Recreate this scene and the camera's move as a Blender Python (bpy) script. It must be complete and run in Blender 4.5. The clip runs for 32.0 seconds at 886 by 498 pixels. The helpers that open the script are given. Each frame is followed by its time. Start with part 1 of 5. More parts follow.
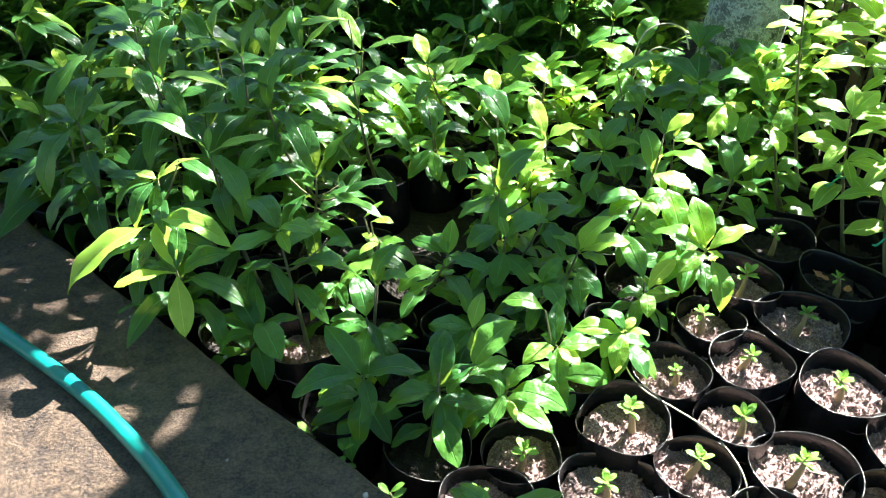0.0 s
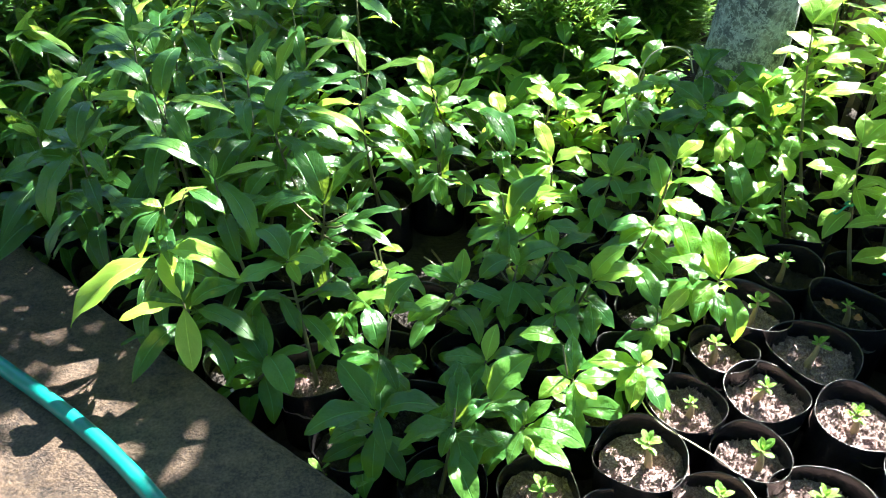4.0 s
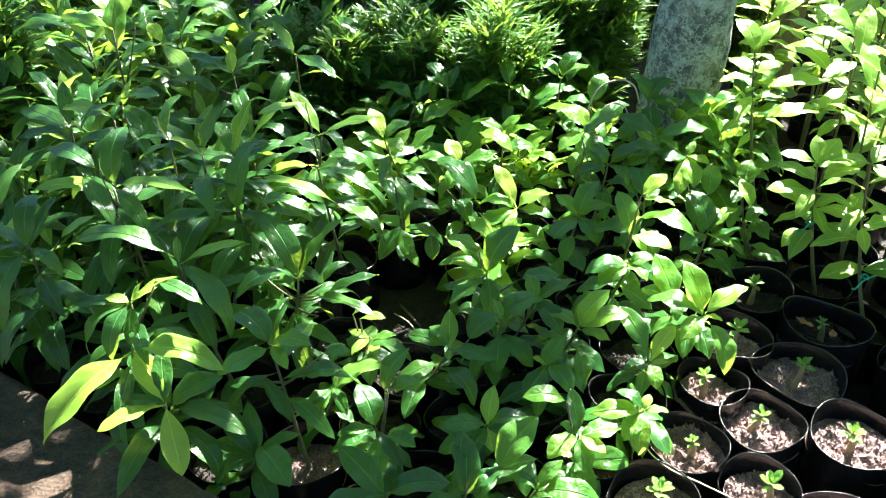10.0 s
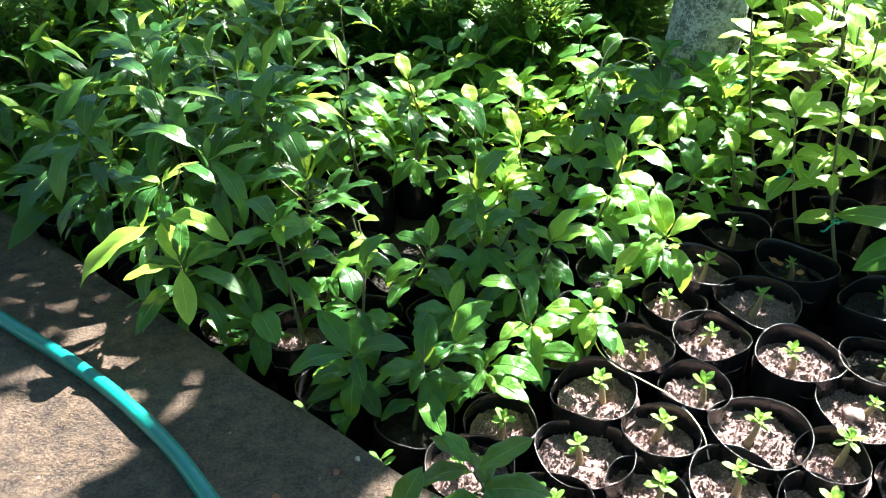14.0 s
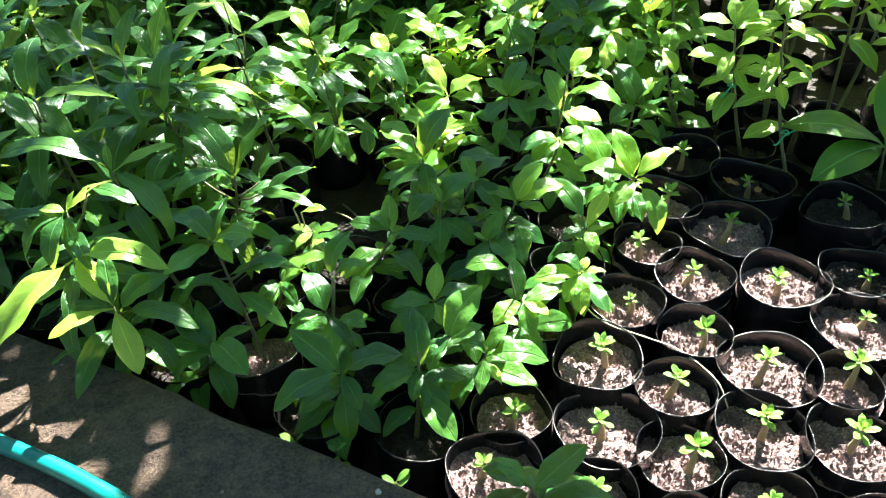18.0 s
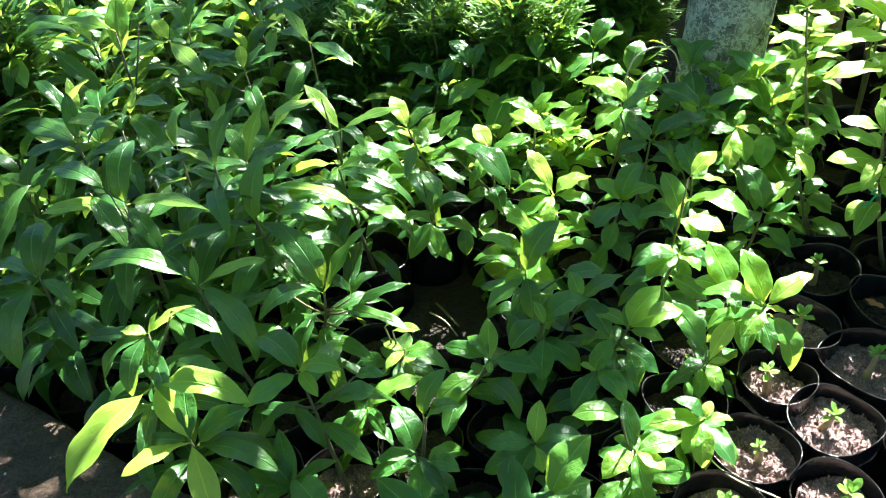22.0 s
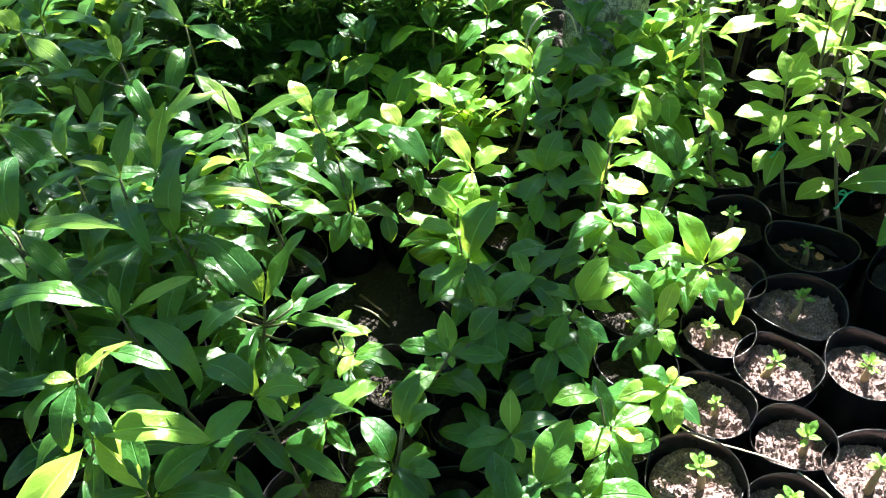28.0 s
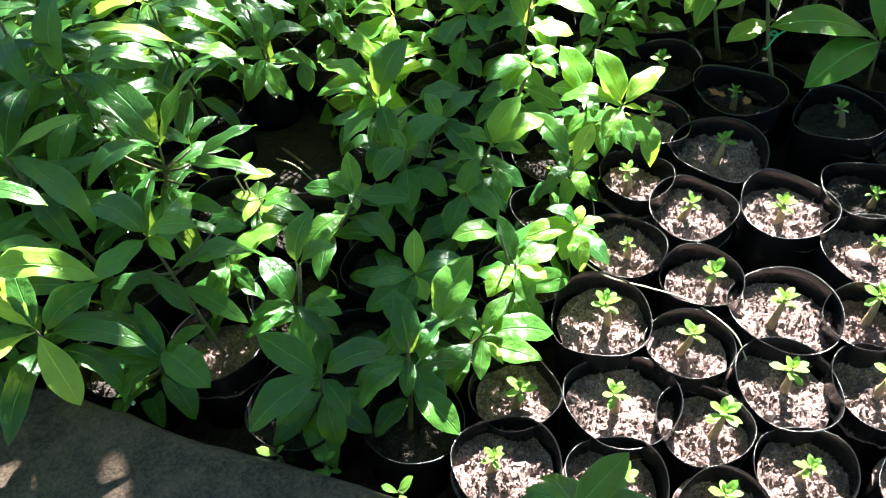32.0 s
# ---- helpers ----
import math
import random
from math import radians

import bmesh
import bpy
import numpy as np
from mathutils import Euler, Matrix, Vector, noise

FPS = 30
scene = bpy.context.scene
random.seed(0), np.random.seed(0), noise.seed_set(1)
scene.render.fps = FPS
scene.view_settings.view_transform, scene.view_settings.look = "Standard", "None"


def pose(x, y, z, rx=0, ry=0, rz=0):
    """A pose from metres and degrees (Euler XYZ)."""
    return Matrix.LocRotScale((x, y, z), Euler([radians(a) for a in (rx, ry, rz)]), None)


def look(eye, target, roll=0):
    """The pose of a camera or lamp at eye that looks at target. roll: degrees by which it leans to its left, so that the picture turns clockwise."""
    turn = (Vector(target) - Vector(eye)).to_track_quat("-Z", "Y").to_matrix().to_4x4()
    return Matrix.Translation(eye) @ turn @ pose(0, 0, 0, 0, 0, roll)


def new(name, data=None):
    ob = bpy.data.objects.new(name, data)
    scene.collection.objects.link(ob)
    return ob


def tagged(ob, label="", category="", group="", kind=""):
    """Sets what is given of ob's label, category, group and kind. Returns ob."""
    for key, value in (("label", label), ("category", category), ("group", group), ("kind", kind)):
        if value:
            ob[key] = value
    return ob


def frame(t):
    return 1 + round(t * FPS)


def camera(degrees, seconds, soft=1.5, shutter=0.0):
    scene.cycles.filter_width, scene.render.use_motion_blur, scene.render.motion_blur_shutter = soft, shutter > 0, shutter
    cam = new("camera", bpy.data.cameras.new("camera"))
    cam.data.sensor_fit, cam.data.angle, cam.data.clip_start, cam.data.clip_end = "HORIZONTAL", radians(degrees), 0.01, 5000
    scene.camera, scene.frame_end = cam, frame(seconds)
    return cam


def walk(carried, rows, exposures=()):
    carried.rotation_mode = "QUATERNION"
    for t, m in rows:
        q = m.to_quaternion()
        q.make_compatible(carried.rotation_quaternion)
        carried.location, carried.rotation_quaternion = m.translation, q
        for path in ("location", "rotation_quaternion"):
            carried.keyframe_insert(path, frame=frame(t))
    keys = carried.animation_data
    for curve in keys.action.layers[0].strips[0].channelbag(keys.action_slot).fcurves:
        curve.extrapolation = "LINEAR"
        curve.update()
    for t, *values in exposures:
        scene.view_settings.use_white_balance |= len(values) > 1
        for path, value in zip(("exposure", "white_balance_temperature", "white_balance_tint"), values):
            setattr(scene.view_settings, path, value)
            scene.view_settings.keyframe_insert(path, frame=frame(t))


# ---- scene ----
cam = camera(57.6, 32.0, soft=1.15)
METRES, EYE, TILT, LEAN, TURN = 2.1, 0.87, -37.0, 0.75, 0.0
ROWS = [
    (0.0, 0.0, 0.0, 0.0, 0.0, 0.0, -0.0),
    (0.5, -0.0041, -0.0032, 0.0022, 0.32, 0.72, -0.55),
    (1.0, -0.0103, -0.0017, 0.0037, 1.88, 0.77, -1.87),
    (1.5, -0.0118, -0.0023, 0.0034, 3.29, 0.84, -2.41),
    (2.0, -0.0101, -0.0024, 0.0042, 2.6, 0.83, -1.9),
    (2.5, -0.0061, 0.002, 0.0069, 1.16, 0.49, -1.61),
    (3.0, -0.0079, 0.0056, 0.009, -0.11, 0.26, -1.64),
    (3.5, -0.0158, 0.0089, 0.0134, -0.82, 0.35, -1.21),
    (5.5, -0.0382, 0.0127, 0.0256, -3.04, 1.02, 2.82),
    (6.0, -0.0343, 0.0134, 0.0267, -2.62, 1.74, 2.66),
    (6.5, -0.028, 0.0096, 0.0261, -2.02, 1.7, 0.67),
    (7.0, -0.0211, 0.0137, 0.023, -1.93, 0.89, 0.6),
    (7.5, -0.0204, 0.0136, 0.0215, -2.59, 0.09, 1.74),
    (8.0, -0.0234, 0.0162, 0.0257, -3.21, -0.12, 2.6),
    (8.5, -0.0315, 0.0206, 0.0313, -4.21, 0.03, 3.63),
    (9.0, -0.0457, 0.0265, 0.0381, -5.06, 0.37, 4.73),
    (9.5, -0.0592, 0.0288, 0.0447, -6.3, 1.09, 5.01),
    (10.0, -0.0657, 0.0298, 0.049, -6.92, 1.77, 5.69),
    (10.5, -0.061, 0.0229, 0.0434, -6.01, 2.56, 5.47),
    (11.0, -0.0449, 0.0131, 0.0368, -4.4, 3.29, 4.64),
    (11.5, -0.0155, -0.0027, 0.024, -3.37, 2.89, 4.26),
    (12.0, 0.0038, -0.0188, -0.0023, -3.52, 1.86, 3.9),
    (12.5, 0.0082, -0.0415, -0.0262, -2.8, 1.97, 2.72),
    (13.0, 0.0077, -0.045, -0.0323, -1.24, 2.05, 1.43),
    (13.5, 0.0059, -0.0485, -0.0353, -0.4, 2.02, 0.46),
    (14.0, 0.0075, -0.0523, -0.0362, -0.54, 2.6, 1.47),
    (14.5, 0.011, -0.0538, -0.038, -1.37, 2.96, 2.81),
    (16.5, -0.0035, -0.0485, -0.0284, -2.73, 1.36, 3.22),
    (17.0, -0.0326, -0.0192, -0.0009, -4.13, -0.05, 6.25),
    (17.5, -0.0625, 0.0042, 0.017, -7.68, -1.73, 9.56),
    (18.0, -0.0637, 0.0187, 0.02, -10.71, -4.35, 10.72),
    (18.5, -0.0577, 0.0147, 0.0213, -12.73, -4.26, 10.47),
    (19.0, -0.0354, 0.0088, 0.0133, -9.45, -2.89, 6.65),
    (19.5, 0.0197, -0.007, -0.0134, -0.01, -2.51, -2.1),
    (20.0, 0.0396, -0.0246, -0.0255, 4.52, -3.13, -5.82),
    (20.5, 0.0229, -0.0281, -0.027, 3.94, -2.11, -4.43),
    (21.0, -0.0431, -0.0157, -0.0027, 0.55, -0.71, 0.08),
    (21.5, -0.0601, 0.027, 0.0319, -1.8, -0.51, 5.52),
    (22.0, -0.0547, 0.072, 0.0808, -4.28, -0.77, 8.97),
    (22.5, -0.0512, 0.099, 0.0983, -6.4, -2.39, 9.9),
    (23.0, -0.0491, 0.1202, 0.1016, -7.33, -5.57, 9.9),
    (23.5, -0.0469, 0.1235, 0.1026, -7.48, -7.16, 9.53),
    (24.0, -0.0469, 0.1229, 0.1018, -7.23, -7.27, 9.35),
    (24.5, -0.0545, 0.1215, 0.1015, -6.99, -7.12, 8.89),
    (25.0, -0.0653, 0.1136, 0.1004, -7.13, -6.6, 8.86),
    (25.5, -0.0884, 0.1149, 0.1096, -11.13, -6.38, 12.68),
    (26.0, -0.1041, 0.1222, 0.1149, -15.32, -7.28, 16.38),
    (26.5, -0.1097, 0.1214, 0.1163, -16.63, -7.66, 17.38),
    (28.5, -0.1111, 0.1105, 0.1117, -15.38, -5.06, 13.62),
    (29.0, -0.1056, 0.1145, 0.1171, -15.08, -4.61, 13.56),
    (29.5, -0.1077, 0.1161, 0.1209, -15.14, -4.39, 13.92),
    (30.0, -0.1045, 0.1181, 0.1224, -15.66, -4.66, 14.87),
    (30.5, -0.1108, 0.1226, 0.1223, -16.13, -5.84, 14.64),
    (31.0, -0.1099, 0.1258, 0.1224, -17.62, -7.91, 16.82),
    (31.5, -0.1, 0.1321, 0.1063, -19.97, -12.55, 18.51),
    (32.0, -0.0709, 0.1077, 0.0703, -17.21, -14.23, 14.89),
]
walk(cam, [(t, pose(0, 0, EYE, TILT, LEAN, TURN) @ pose(METRES * x, METRES * y, METRES * z, 90 + pitch, roll, yaw)) for t, x, y, z, yaw, pitch, roll in ROWS],
     [(0.0, 3.72), (3.0, 3.72), (6.0, 3.60), (18.0, 3.62), (22.0, 3.60), (23.0, 3.54), (24.0, 3.62), (25.0, 3.62), (28.5, 3.50), (31.0, 3.52), (32.0, 3.62)])

SUN = Vector((0.43, 0.55, 0.70)).normalized()

# ---- light ----
world = bpy.data.worlds.new("sky")
scene.world = world
world.use_nodes = True
wn = world.node_tree.nodes
sky = wn.new("ShaderNodeTexSky")
sky.sky_type, sky.sun_disc = "NISHITA", False
sky.ozone_density, sky.dust_density = 5.0, 0.4
sky.sun_elevation, sky.sun_rotation = radians(45), radians(38)
wn["Background"].inputs[1].default_value = 0.036
world.node_tree.links.new(sky.outputs[0], wn["Background"].inputs[0])
sun = new("sun", bpy.data.lights.new("sun", "SUN"))
sun.data.energy, sun.data.angle, sun.data.color = 4.9, radians(0.53), (1.0, 0.94, 0.84)
sun.matrix_world = look(SUN * 12, (0, 0, 0))
scene.view_settings.use_white_balance = True
scene.view_settings.white_balance_temperature = 6300
scene.view_settings.white_balance_tint = 12


# ---- materials ----
class Nodes:
    """A node material with a few short-hands."""

    def __init__(self, name):
        self.mat = bpy.data.materials.new(name)
        self.mat.use_nodes = True
        self.t = self.mat.node_tree
        self.n = self.t.nodes
        self.bsdf = self.n["Principled BSDF"]
        self.out = self.n["Material Output"]

    def link(self, a, b):
        self.t.links.new(a, b)

    def node(self, kind, **sets):
        nd = self.n.new("ShaderNode" + kind)
        for key, value in sets.items():
            nd.inputs[key].default_value = value
        return nd

    def coords(self, which="Object"):
        return self.node("TexCoord").outputs[which]

    def noise(self, scale, detail=4.0, rough=0.6, vec=None):
        nd = self.node("TexNoise", Scale=scale, Detail=detail, Roughness=rough)
        self.link(vec or self.coords(), nd.inputs["Vector"])
        return nd.outputs["Fac"]

    def math(self, op, a, b=0.0, c=0.0):
        nd = self.node("Math")
        nd.operation = op
        for i, v in enumerate((a, b, c)):
            if isinstance(v, (int, float)):
                nd.inputs[i].default_value = v
            else:
                self.link(v, nd.inputs[i])
        return nd.outputs[0]

    def ramp(self, fac, *stops):
        nd = self.node("ValToRGB")
        el = nd.color_ramp.elements
        while len(el) < len(stops):
            el.new(0.5)
        for e, (p, c) in zip(el, stops):
            e.position, e.color = p, (*c, 1)
        self.link(fac, nd.inputs[0])
        return nd.outputs[0]

    def mix(self, fac, a, b, blend="MIX"):
        nd = self.node("Mix")
        nd.data_type, nd.blend_type = "RGBA", blend
        for v, i in ((fac, 0), (a, 6), (b, 7)):
            if isinstance(v, (int, float)):
                nd.inputs[i].default_value = v
            elif isinstance(v, tuple):
                nd.inputs[i].default_value = (*v, 1)
            else:
                self.link(v, nd.inputs[i])
        return nd.outputs[2]

    def bump(self, height, strength=0.5, distance=0.01):
        nd = self.node("Bump", Strength=strength, Distance=distance)
        self.link(height, nd.inputs["Height"])
        self.link(nd.outputs[0], self.bsdf.inputs["Normal"])
        return nd.outputs[0]

    def put(self, color=None, rough=0.6, **more):
        for key, v in (("Base Color", color), ("Roughness", rough)):
            if v is None:
                continue
            if isinstance(v, (int, float)):
                self.bsdf.inputs[key].default_value = v
            elif isinstance(v, tuple):
                self.bsdf.inputs[key].default_value = (*v, 1)
            else:
                self.link(v, self.bsdf.inputs[key])
        for key, v in more.items():
            self.bsdf.inputs[key.replace("_", " ")].default_value = v
        return self.mat


def leaf_material(name, old, mid, young, through_col, rough=0.34, trans=0.4, stripes=46.0, island=False):
    m = Nodes(name)
    if island:
        rnd = m.node("NewGeometry").outputs["Random Per Island"]
    else:
        rnd = m.node("ObjectInfo").outputs["Random"]
    base = m.ramp(rnd, (0.0, old), (0.5, mid), (1.0, young))
    uv = m.node("SeparateXYZ")
    m.link(m.coords("UV"), uv.inputs[0])
    side = m.math("ABSOLUTE", m.math("SUBTRACT", uv.outputs[0], 0.5))
    rib = m.math("SUBTRACT", 1.0, m.math("SMOOTH_MIN", m.math("MULTIPLY", side, 27.0), 1.0, 0.3))
    vein = m.math("SINE", m.math("SUBTRACT", m.math("MULTIPLY", uv.outputs[1], stripes), m.math("MULTIPLY", side, 34.0)))
    vein = m.math("POWER", m.math("MAXIMUM", vein, 0.0), 6.0)
    blot = m.noise(6.5, 3.0, 0.55)
    fine = m.noise(160.0, 3.0, 0.6)
    col = m.mix(m.math("MULTIPLY", m.math("SUBTRACT", blot, 0.42), 1.1), base, tuple(c * 0.62 for c in old))
    col = m.mix(m.math("MULTIPLY", rib, 0.85), col, tuple(min(1, c * 2.8 + 0.05) for c in mid))
    # lighter margin: the glow of backlit leaf edges put into the colour
    rim = m.math("GREATER_THAN", side, 0.468)
    col = m.mix(m.math("MULTIPLY", rim, 0.4), col, tuple(min(1, c * 2.0 + 0.04) for c in mid))
    col = m.mix(m.math("MULTIPLY", vein, 0.10), col, tuple(min(1, c * 1.9 + 0.02) for c in mid))
    spot = m.math("GREATER_THAN", m.noise(75.0, 2.0, 0.5), 0.735)
    col = m.mix(m.math("MULTIPLY", spot, 0.5), col, (0.09, 0.055, 0.02))
    m.put(col, m.math("ADD", m.math("MULTIPLY", fine, 0.12), rough - 0.11), Specular_IOR_Level=0.37)
    h = m.math("ADD", m.math("MULTIPLY", vein, -0.05), m.math("MULTIPLY", blot, 0.9))
    h = m.math("ADD", h, m.math("MULTIPLY", fine, 0.05))
    nrm = m.bump(m.math("ADD", h, m.math("MULTIPLY", rib, -0.35)), 0.7, 0.0042)
    tr = m.node("BsdfTranslucent")
    m.link(m.mix(0.75, col, through_col), tr.inputs[0])
    m.link(nrm, tr.inputs["Normal"])
    mx = m.node("MixShader")
    mx.inputs[0].default_value = trans
    m.link(m.bsdf.outputs[0], mx.inputs[1])
    m.link(tr.outputs[0], mx.inputs[2])
    m.link(mx.outputs[0], m.out.inputs[0])
    return m.mat


LANCE = leaf_material("lance_leaf", (0.013, 0.054, 0.0125), (0.024, 0.094, 0.019), (0.060, 0.165, 0.026), (0.36, 0.58, 0.05), 0.31, 0.34)
GLOSSY = leaf_material("glossy_leaf", (0.014, 0.066, 0.020), (0.034, 0.128, 0.025), (0.088, 0.225, 0.034), (0.44, 0.68, 0.065), 0.29, 0.40)
YOUNG = leaf_material("young_leaf", (0.11, 0.25, 0.04), (0.17, 0.32, 0.05), (0.25, 0.40, 0.07), (0.56, 0.80, 0.12), 0.32, 0.45)
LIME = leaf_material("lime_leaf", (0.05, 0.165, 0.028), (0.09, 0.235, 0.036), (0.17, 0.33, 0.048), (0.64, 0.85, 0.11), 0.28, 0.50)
YELLOW = leaf_material("yellow_leaf", (0.20, 0.38, 0.05), (0.29, 0.47, 0.06), (0.38, 0.53, 0.10), (0.74, 0.90, 0.13), 0.34, 0.55)
PALE = leaf_material("pale_leaf", (0.09, 0.22, 0.035), (0.15, 0.31, 0.045), (0.24, 0.40, 0.07), (0.62, 0.80, 0.12), 0.36, 0.43)
STRAP = leaf_material("strap_leaf", (0.03, 0.12, 0.014), (0.045, 0.16, 0.018), (0.08, 0.20, 0.025), (0.28, 0.52, 0.03), 0.36, 0.35, 4.0)
SEEDLING = leaf_material("seedling_leaf", (0.09, 0.23, 0.035), (0.13, 0.30, 0.045), (0.19, 0.37, 0.06), (0.36, 0.60, 0.09), 0.42, 0.3)
NEEDLE = leaf_material("needle_leaf", (0.028, 0.095, 0.018), (0.055, 0.16, 0.026), (0.13, 0.27, 0.04), (0.33, 0.54, 0.06), 0.36, 0.33, 3.0, True)
CROWN = leaf_material("crown_leaf", (0.03, 0.08, 0.02), (0.05, 0.12, 0.025), (0.07, 0.16, 0.03), (0.2, 0.4, 0.04), 0.4, 0.25, 20.0, True)


def plain(name, a, b, scale, rough, bump=0.4, dist=0.004, fine=220.0, **more):
    m = Nodes(name)
    col = m.ramp(m.noise(scale, 6.0, 0.65), (0.3, a), (0.7, b))
    col = m.mix(0.35, col, m.ramp(m.noise(fine, 3.0), (0.3, a), (0.7, b)))
    m.bump(m.math("ADD", m.noise(scale * 2, 4.0), m.noise(fine, 3.0)), bump, dist)
    return m.put(col, rough, **more)


STEM = plain("green_brown_stem", (0.07, 0.06, 0.03), (0.12, 0.13, 0.05), 60.0, 0.6)
CAUDEX = plain("swollen_stem", (0.20, 0.14, 0.075), (0.30, 0.24, 0.12), 90.0, 0.6)
PLASTIC = plain("black_plastic", (0.005, 0.005, 0.0055), (0.012, 0.012, 0.013), 30.0, 0.24, 0.35, 0.002, 140.0, Specular_IOR_Level=0.5)
RUBBER = plain("hose_green", (0.0, 0.13, 0.11), (0.003, 0.19, 0.16), 14.0, 0.34, 0.15, 0.001, 300.0)
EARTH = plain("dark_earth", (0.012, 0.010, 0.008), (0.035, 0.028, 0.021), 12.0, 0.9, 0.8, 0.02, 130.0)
DRY = plain("dry_leaf", (0.14, 0.05, 0.02), (0.26, 0.11, 0.045), 40.0, 0.7)
STRAW = plain("dry_straw", (0.36, 0.32, 0.22), (0.5, 0.46, 0.34), 60.0, 0.6)
TIE = plain("green_tie", (0.0, 0.22, 0.13), (0.01, 0.34, 0.2), 40.0, 0.4)

m = Nodes("soil_mix")
isl = m.node("NewGeometry").outputs["Random Per Island"]
c = m.ramp(m.noise(330.0, 4.0, 0.7), (0.38, (0.040, 0.025, 0.024)), (0.5, (0.26, 0.17, 0.16)), (0.64, (0.60, 0.48, 0.47)))
c = m.mix(0.4, c, m.ramp(isl, (0.0, (0.06, 0.04, 0.034)), (0.5, (0.30, 0.20, 0.175)), (1.0, (0.52, 0.44, 0.42))))
c = m.mix(m.ramp(m.noise(26.0, 2.0), (0.42, (0, 0, 0)), (0.62, (1, 1, 1))), c, m.mix(0.62, c, (0.055, 0.04, 0.036)))
m.bump(m.noise(420.0, 4.0, 0.7), 0.9, 0.004)
SOIL = m.put(c, 0.92)

m = Nodes("old_concrete")
big = m.noise(4.2, 7.0, 0.66)
mid = m.noise(30.0, 7.0, 0.72)
fin = m.noise(210.0, 4.0, 0.7)
grit = m.noise(620.0, 3.0, 0.7)
mp = m.node("Mapping")
mp.inputs["Scale"].default_value = (26.0, 52.0, 20.0)
mp.inputs["Rotation"].default_value = (0, 0, radians(38))
m.link(m.coords(), mp.inputs["Vector"])
trowel = m.noise(1.0, 5.0, 0.65, mp.outputs[0])
c = m.ramp(big, (0.38, (0.016, 0.017, 0.020)), (0.5, (0.060, 0.054, 0.050)), (0.62, (0.31, 0.222, 0.155)))
c = m.mix(0.5, c, m.ramp(mid, (0.43, (0.010, 0.011, 0.014)), (0.59, (0.28, 0.194, 0.128))))
c = m.mix(0.22, c, m.ramp(trowel, (0.42, (0.014, 0.014, 0.016)), (0.60, (0.27, 0.194, 0.137))))
c = m.mix(0.35, c, m.ramp(fin, (0.42, (0.014, 0.013, 0.013)), (0.60, (0.28, 0.206, 0.15))))
m.bump(m.math("ADD", m.math("MULTIPLY", mid, 2.2), m.math("ADD", m.math("ADD", fin, trowel), m.math("MULTIPLY", grit, 0.9))), 1.0, 0.012)
CONCRETE = m.put(c, m.math("ADD", m.math("MULTIPLY", big, 0.7), 0.05), Specular_IOR_Level=0.4)

m = Nodes("grey_bark")
rough_n = m.noise(22.0, 8.0, 0.7)
lich = m.ramp(m.noise(34.0, 6.0, 0.75), (0.5, (0, 0, 0)), (0.57, (1, 1, 1)))
c = m.ramp(rough_n, (0.38, (0.045, 0.052, 0.058)), (0.5, (0.12, 0.132, 0.137)), (0.64, (0.26, 0.26, 0.245)))
c = m.mix(m.math("MULTIPLY", lich, 0.55), c, (0.50, 0.54, 0.55))
vein = m.math("ABSOLUTE", m.math("SUBTRACT", m.noise(46.0, 5.0, 0.6), 0.5))
c = m.mix(m.ramp(vein, (0.0, (0.7, 0.7, 0.7)), (0.03, (0, 0, 0))), c, (0.58, 0.62, 0.64))
m.bump(rough_n, 0.9, 0.012)
BARK = m.put(c, 0.85)
BARK_BROWN = plain("brown_bark", (0.10, 0.08, 0.055), (0.22, 0.18, 0.12), 25.0, 0.85, 0.8, 0.01)


# ---- mesh helpers ----
def part(name, bm, material, parent=None, label="", smooth=True):
    me = bpy.data.meshes.new(name)
    bm.to_mesh(me)
    bm.free()
    return use(name, finish(me, material, smooth), parent, label)


def finish(me, material, smooth=True):
    me.materials.append(material)
    if smooth:
        me.shade_smooth()
    return me


def use(name, me, parent=None, label="", m=None):
    ob = new(name, me)
    if parent:
        ob.parent = parent
    if m is not None:
        ob.matrix_local = m
    if label:
        tagged(ob, label)
    return ob


def tube(pts, radii, sides=8, cap=True):
    """A swept tube through points."""
    bm = bmesh.new()
    pts = [Vector(p) for p in pts]
    rings = []
    ref = Vector((0.31, 0.17, 0.93))
    for i, p in enumerate(pts):
        d = (pts[min(i + 1, len(pts) - 1)] - pts[max(i - 1, 0)]).normalized()
        if abs(d.dot(ref)) > 0.97:
            ref = Vector((0.9, 0.2, 0.1))
        u = d.cross(ref).normalized()
        v = d.cross(u)
        r = radii[i] if isinstance(radii, (list, tuple)) else radii
        rings.append([bm.verts.new(p + (u * math.cos(a) + v * math.sin(a)) * r) for a in (2 * math.pi * k / sides for k in range(sides))])
    for a, b in zip(rings, rings[1:]):
        for k in range(sides):
            bm.faces.new((a[k], a[(k + 1) % sides], b[(k + 1) % sides], b[k]))
    if cap:
        bm.faces.new(rings[0])
        bm.faces.new(rings[-1][::-1])
    bmesh.ops.recalc_face_normals(bm, faces=bm.faces[:])
    return bm


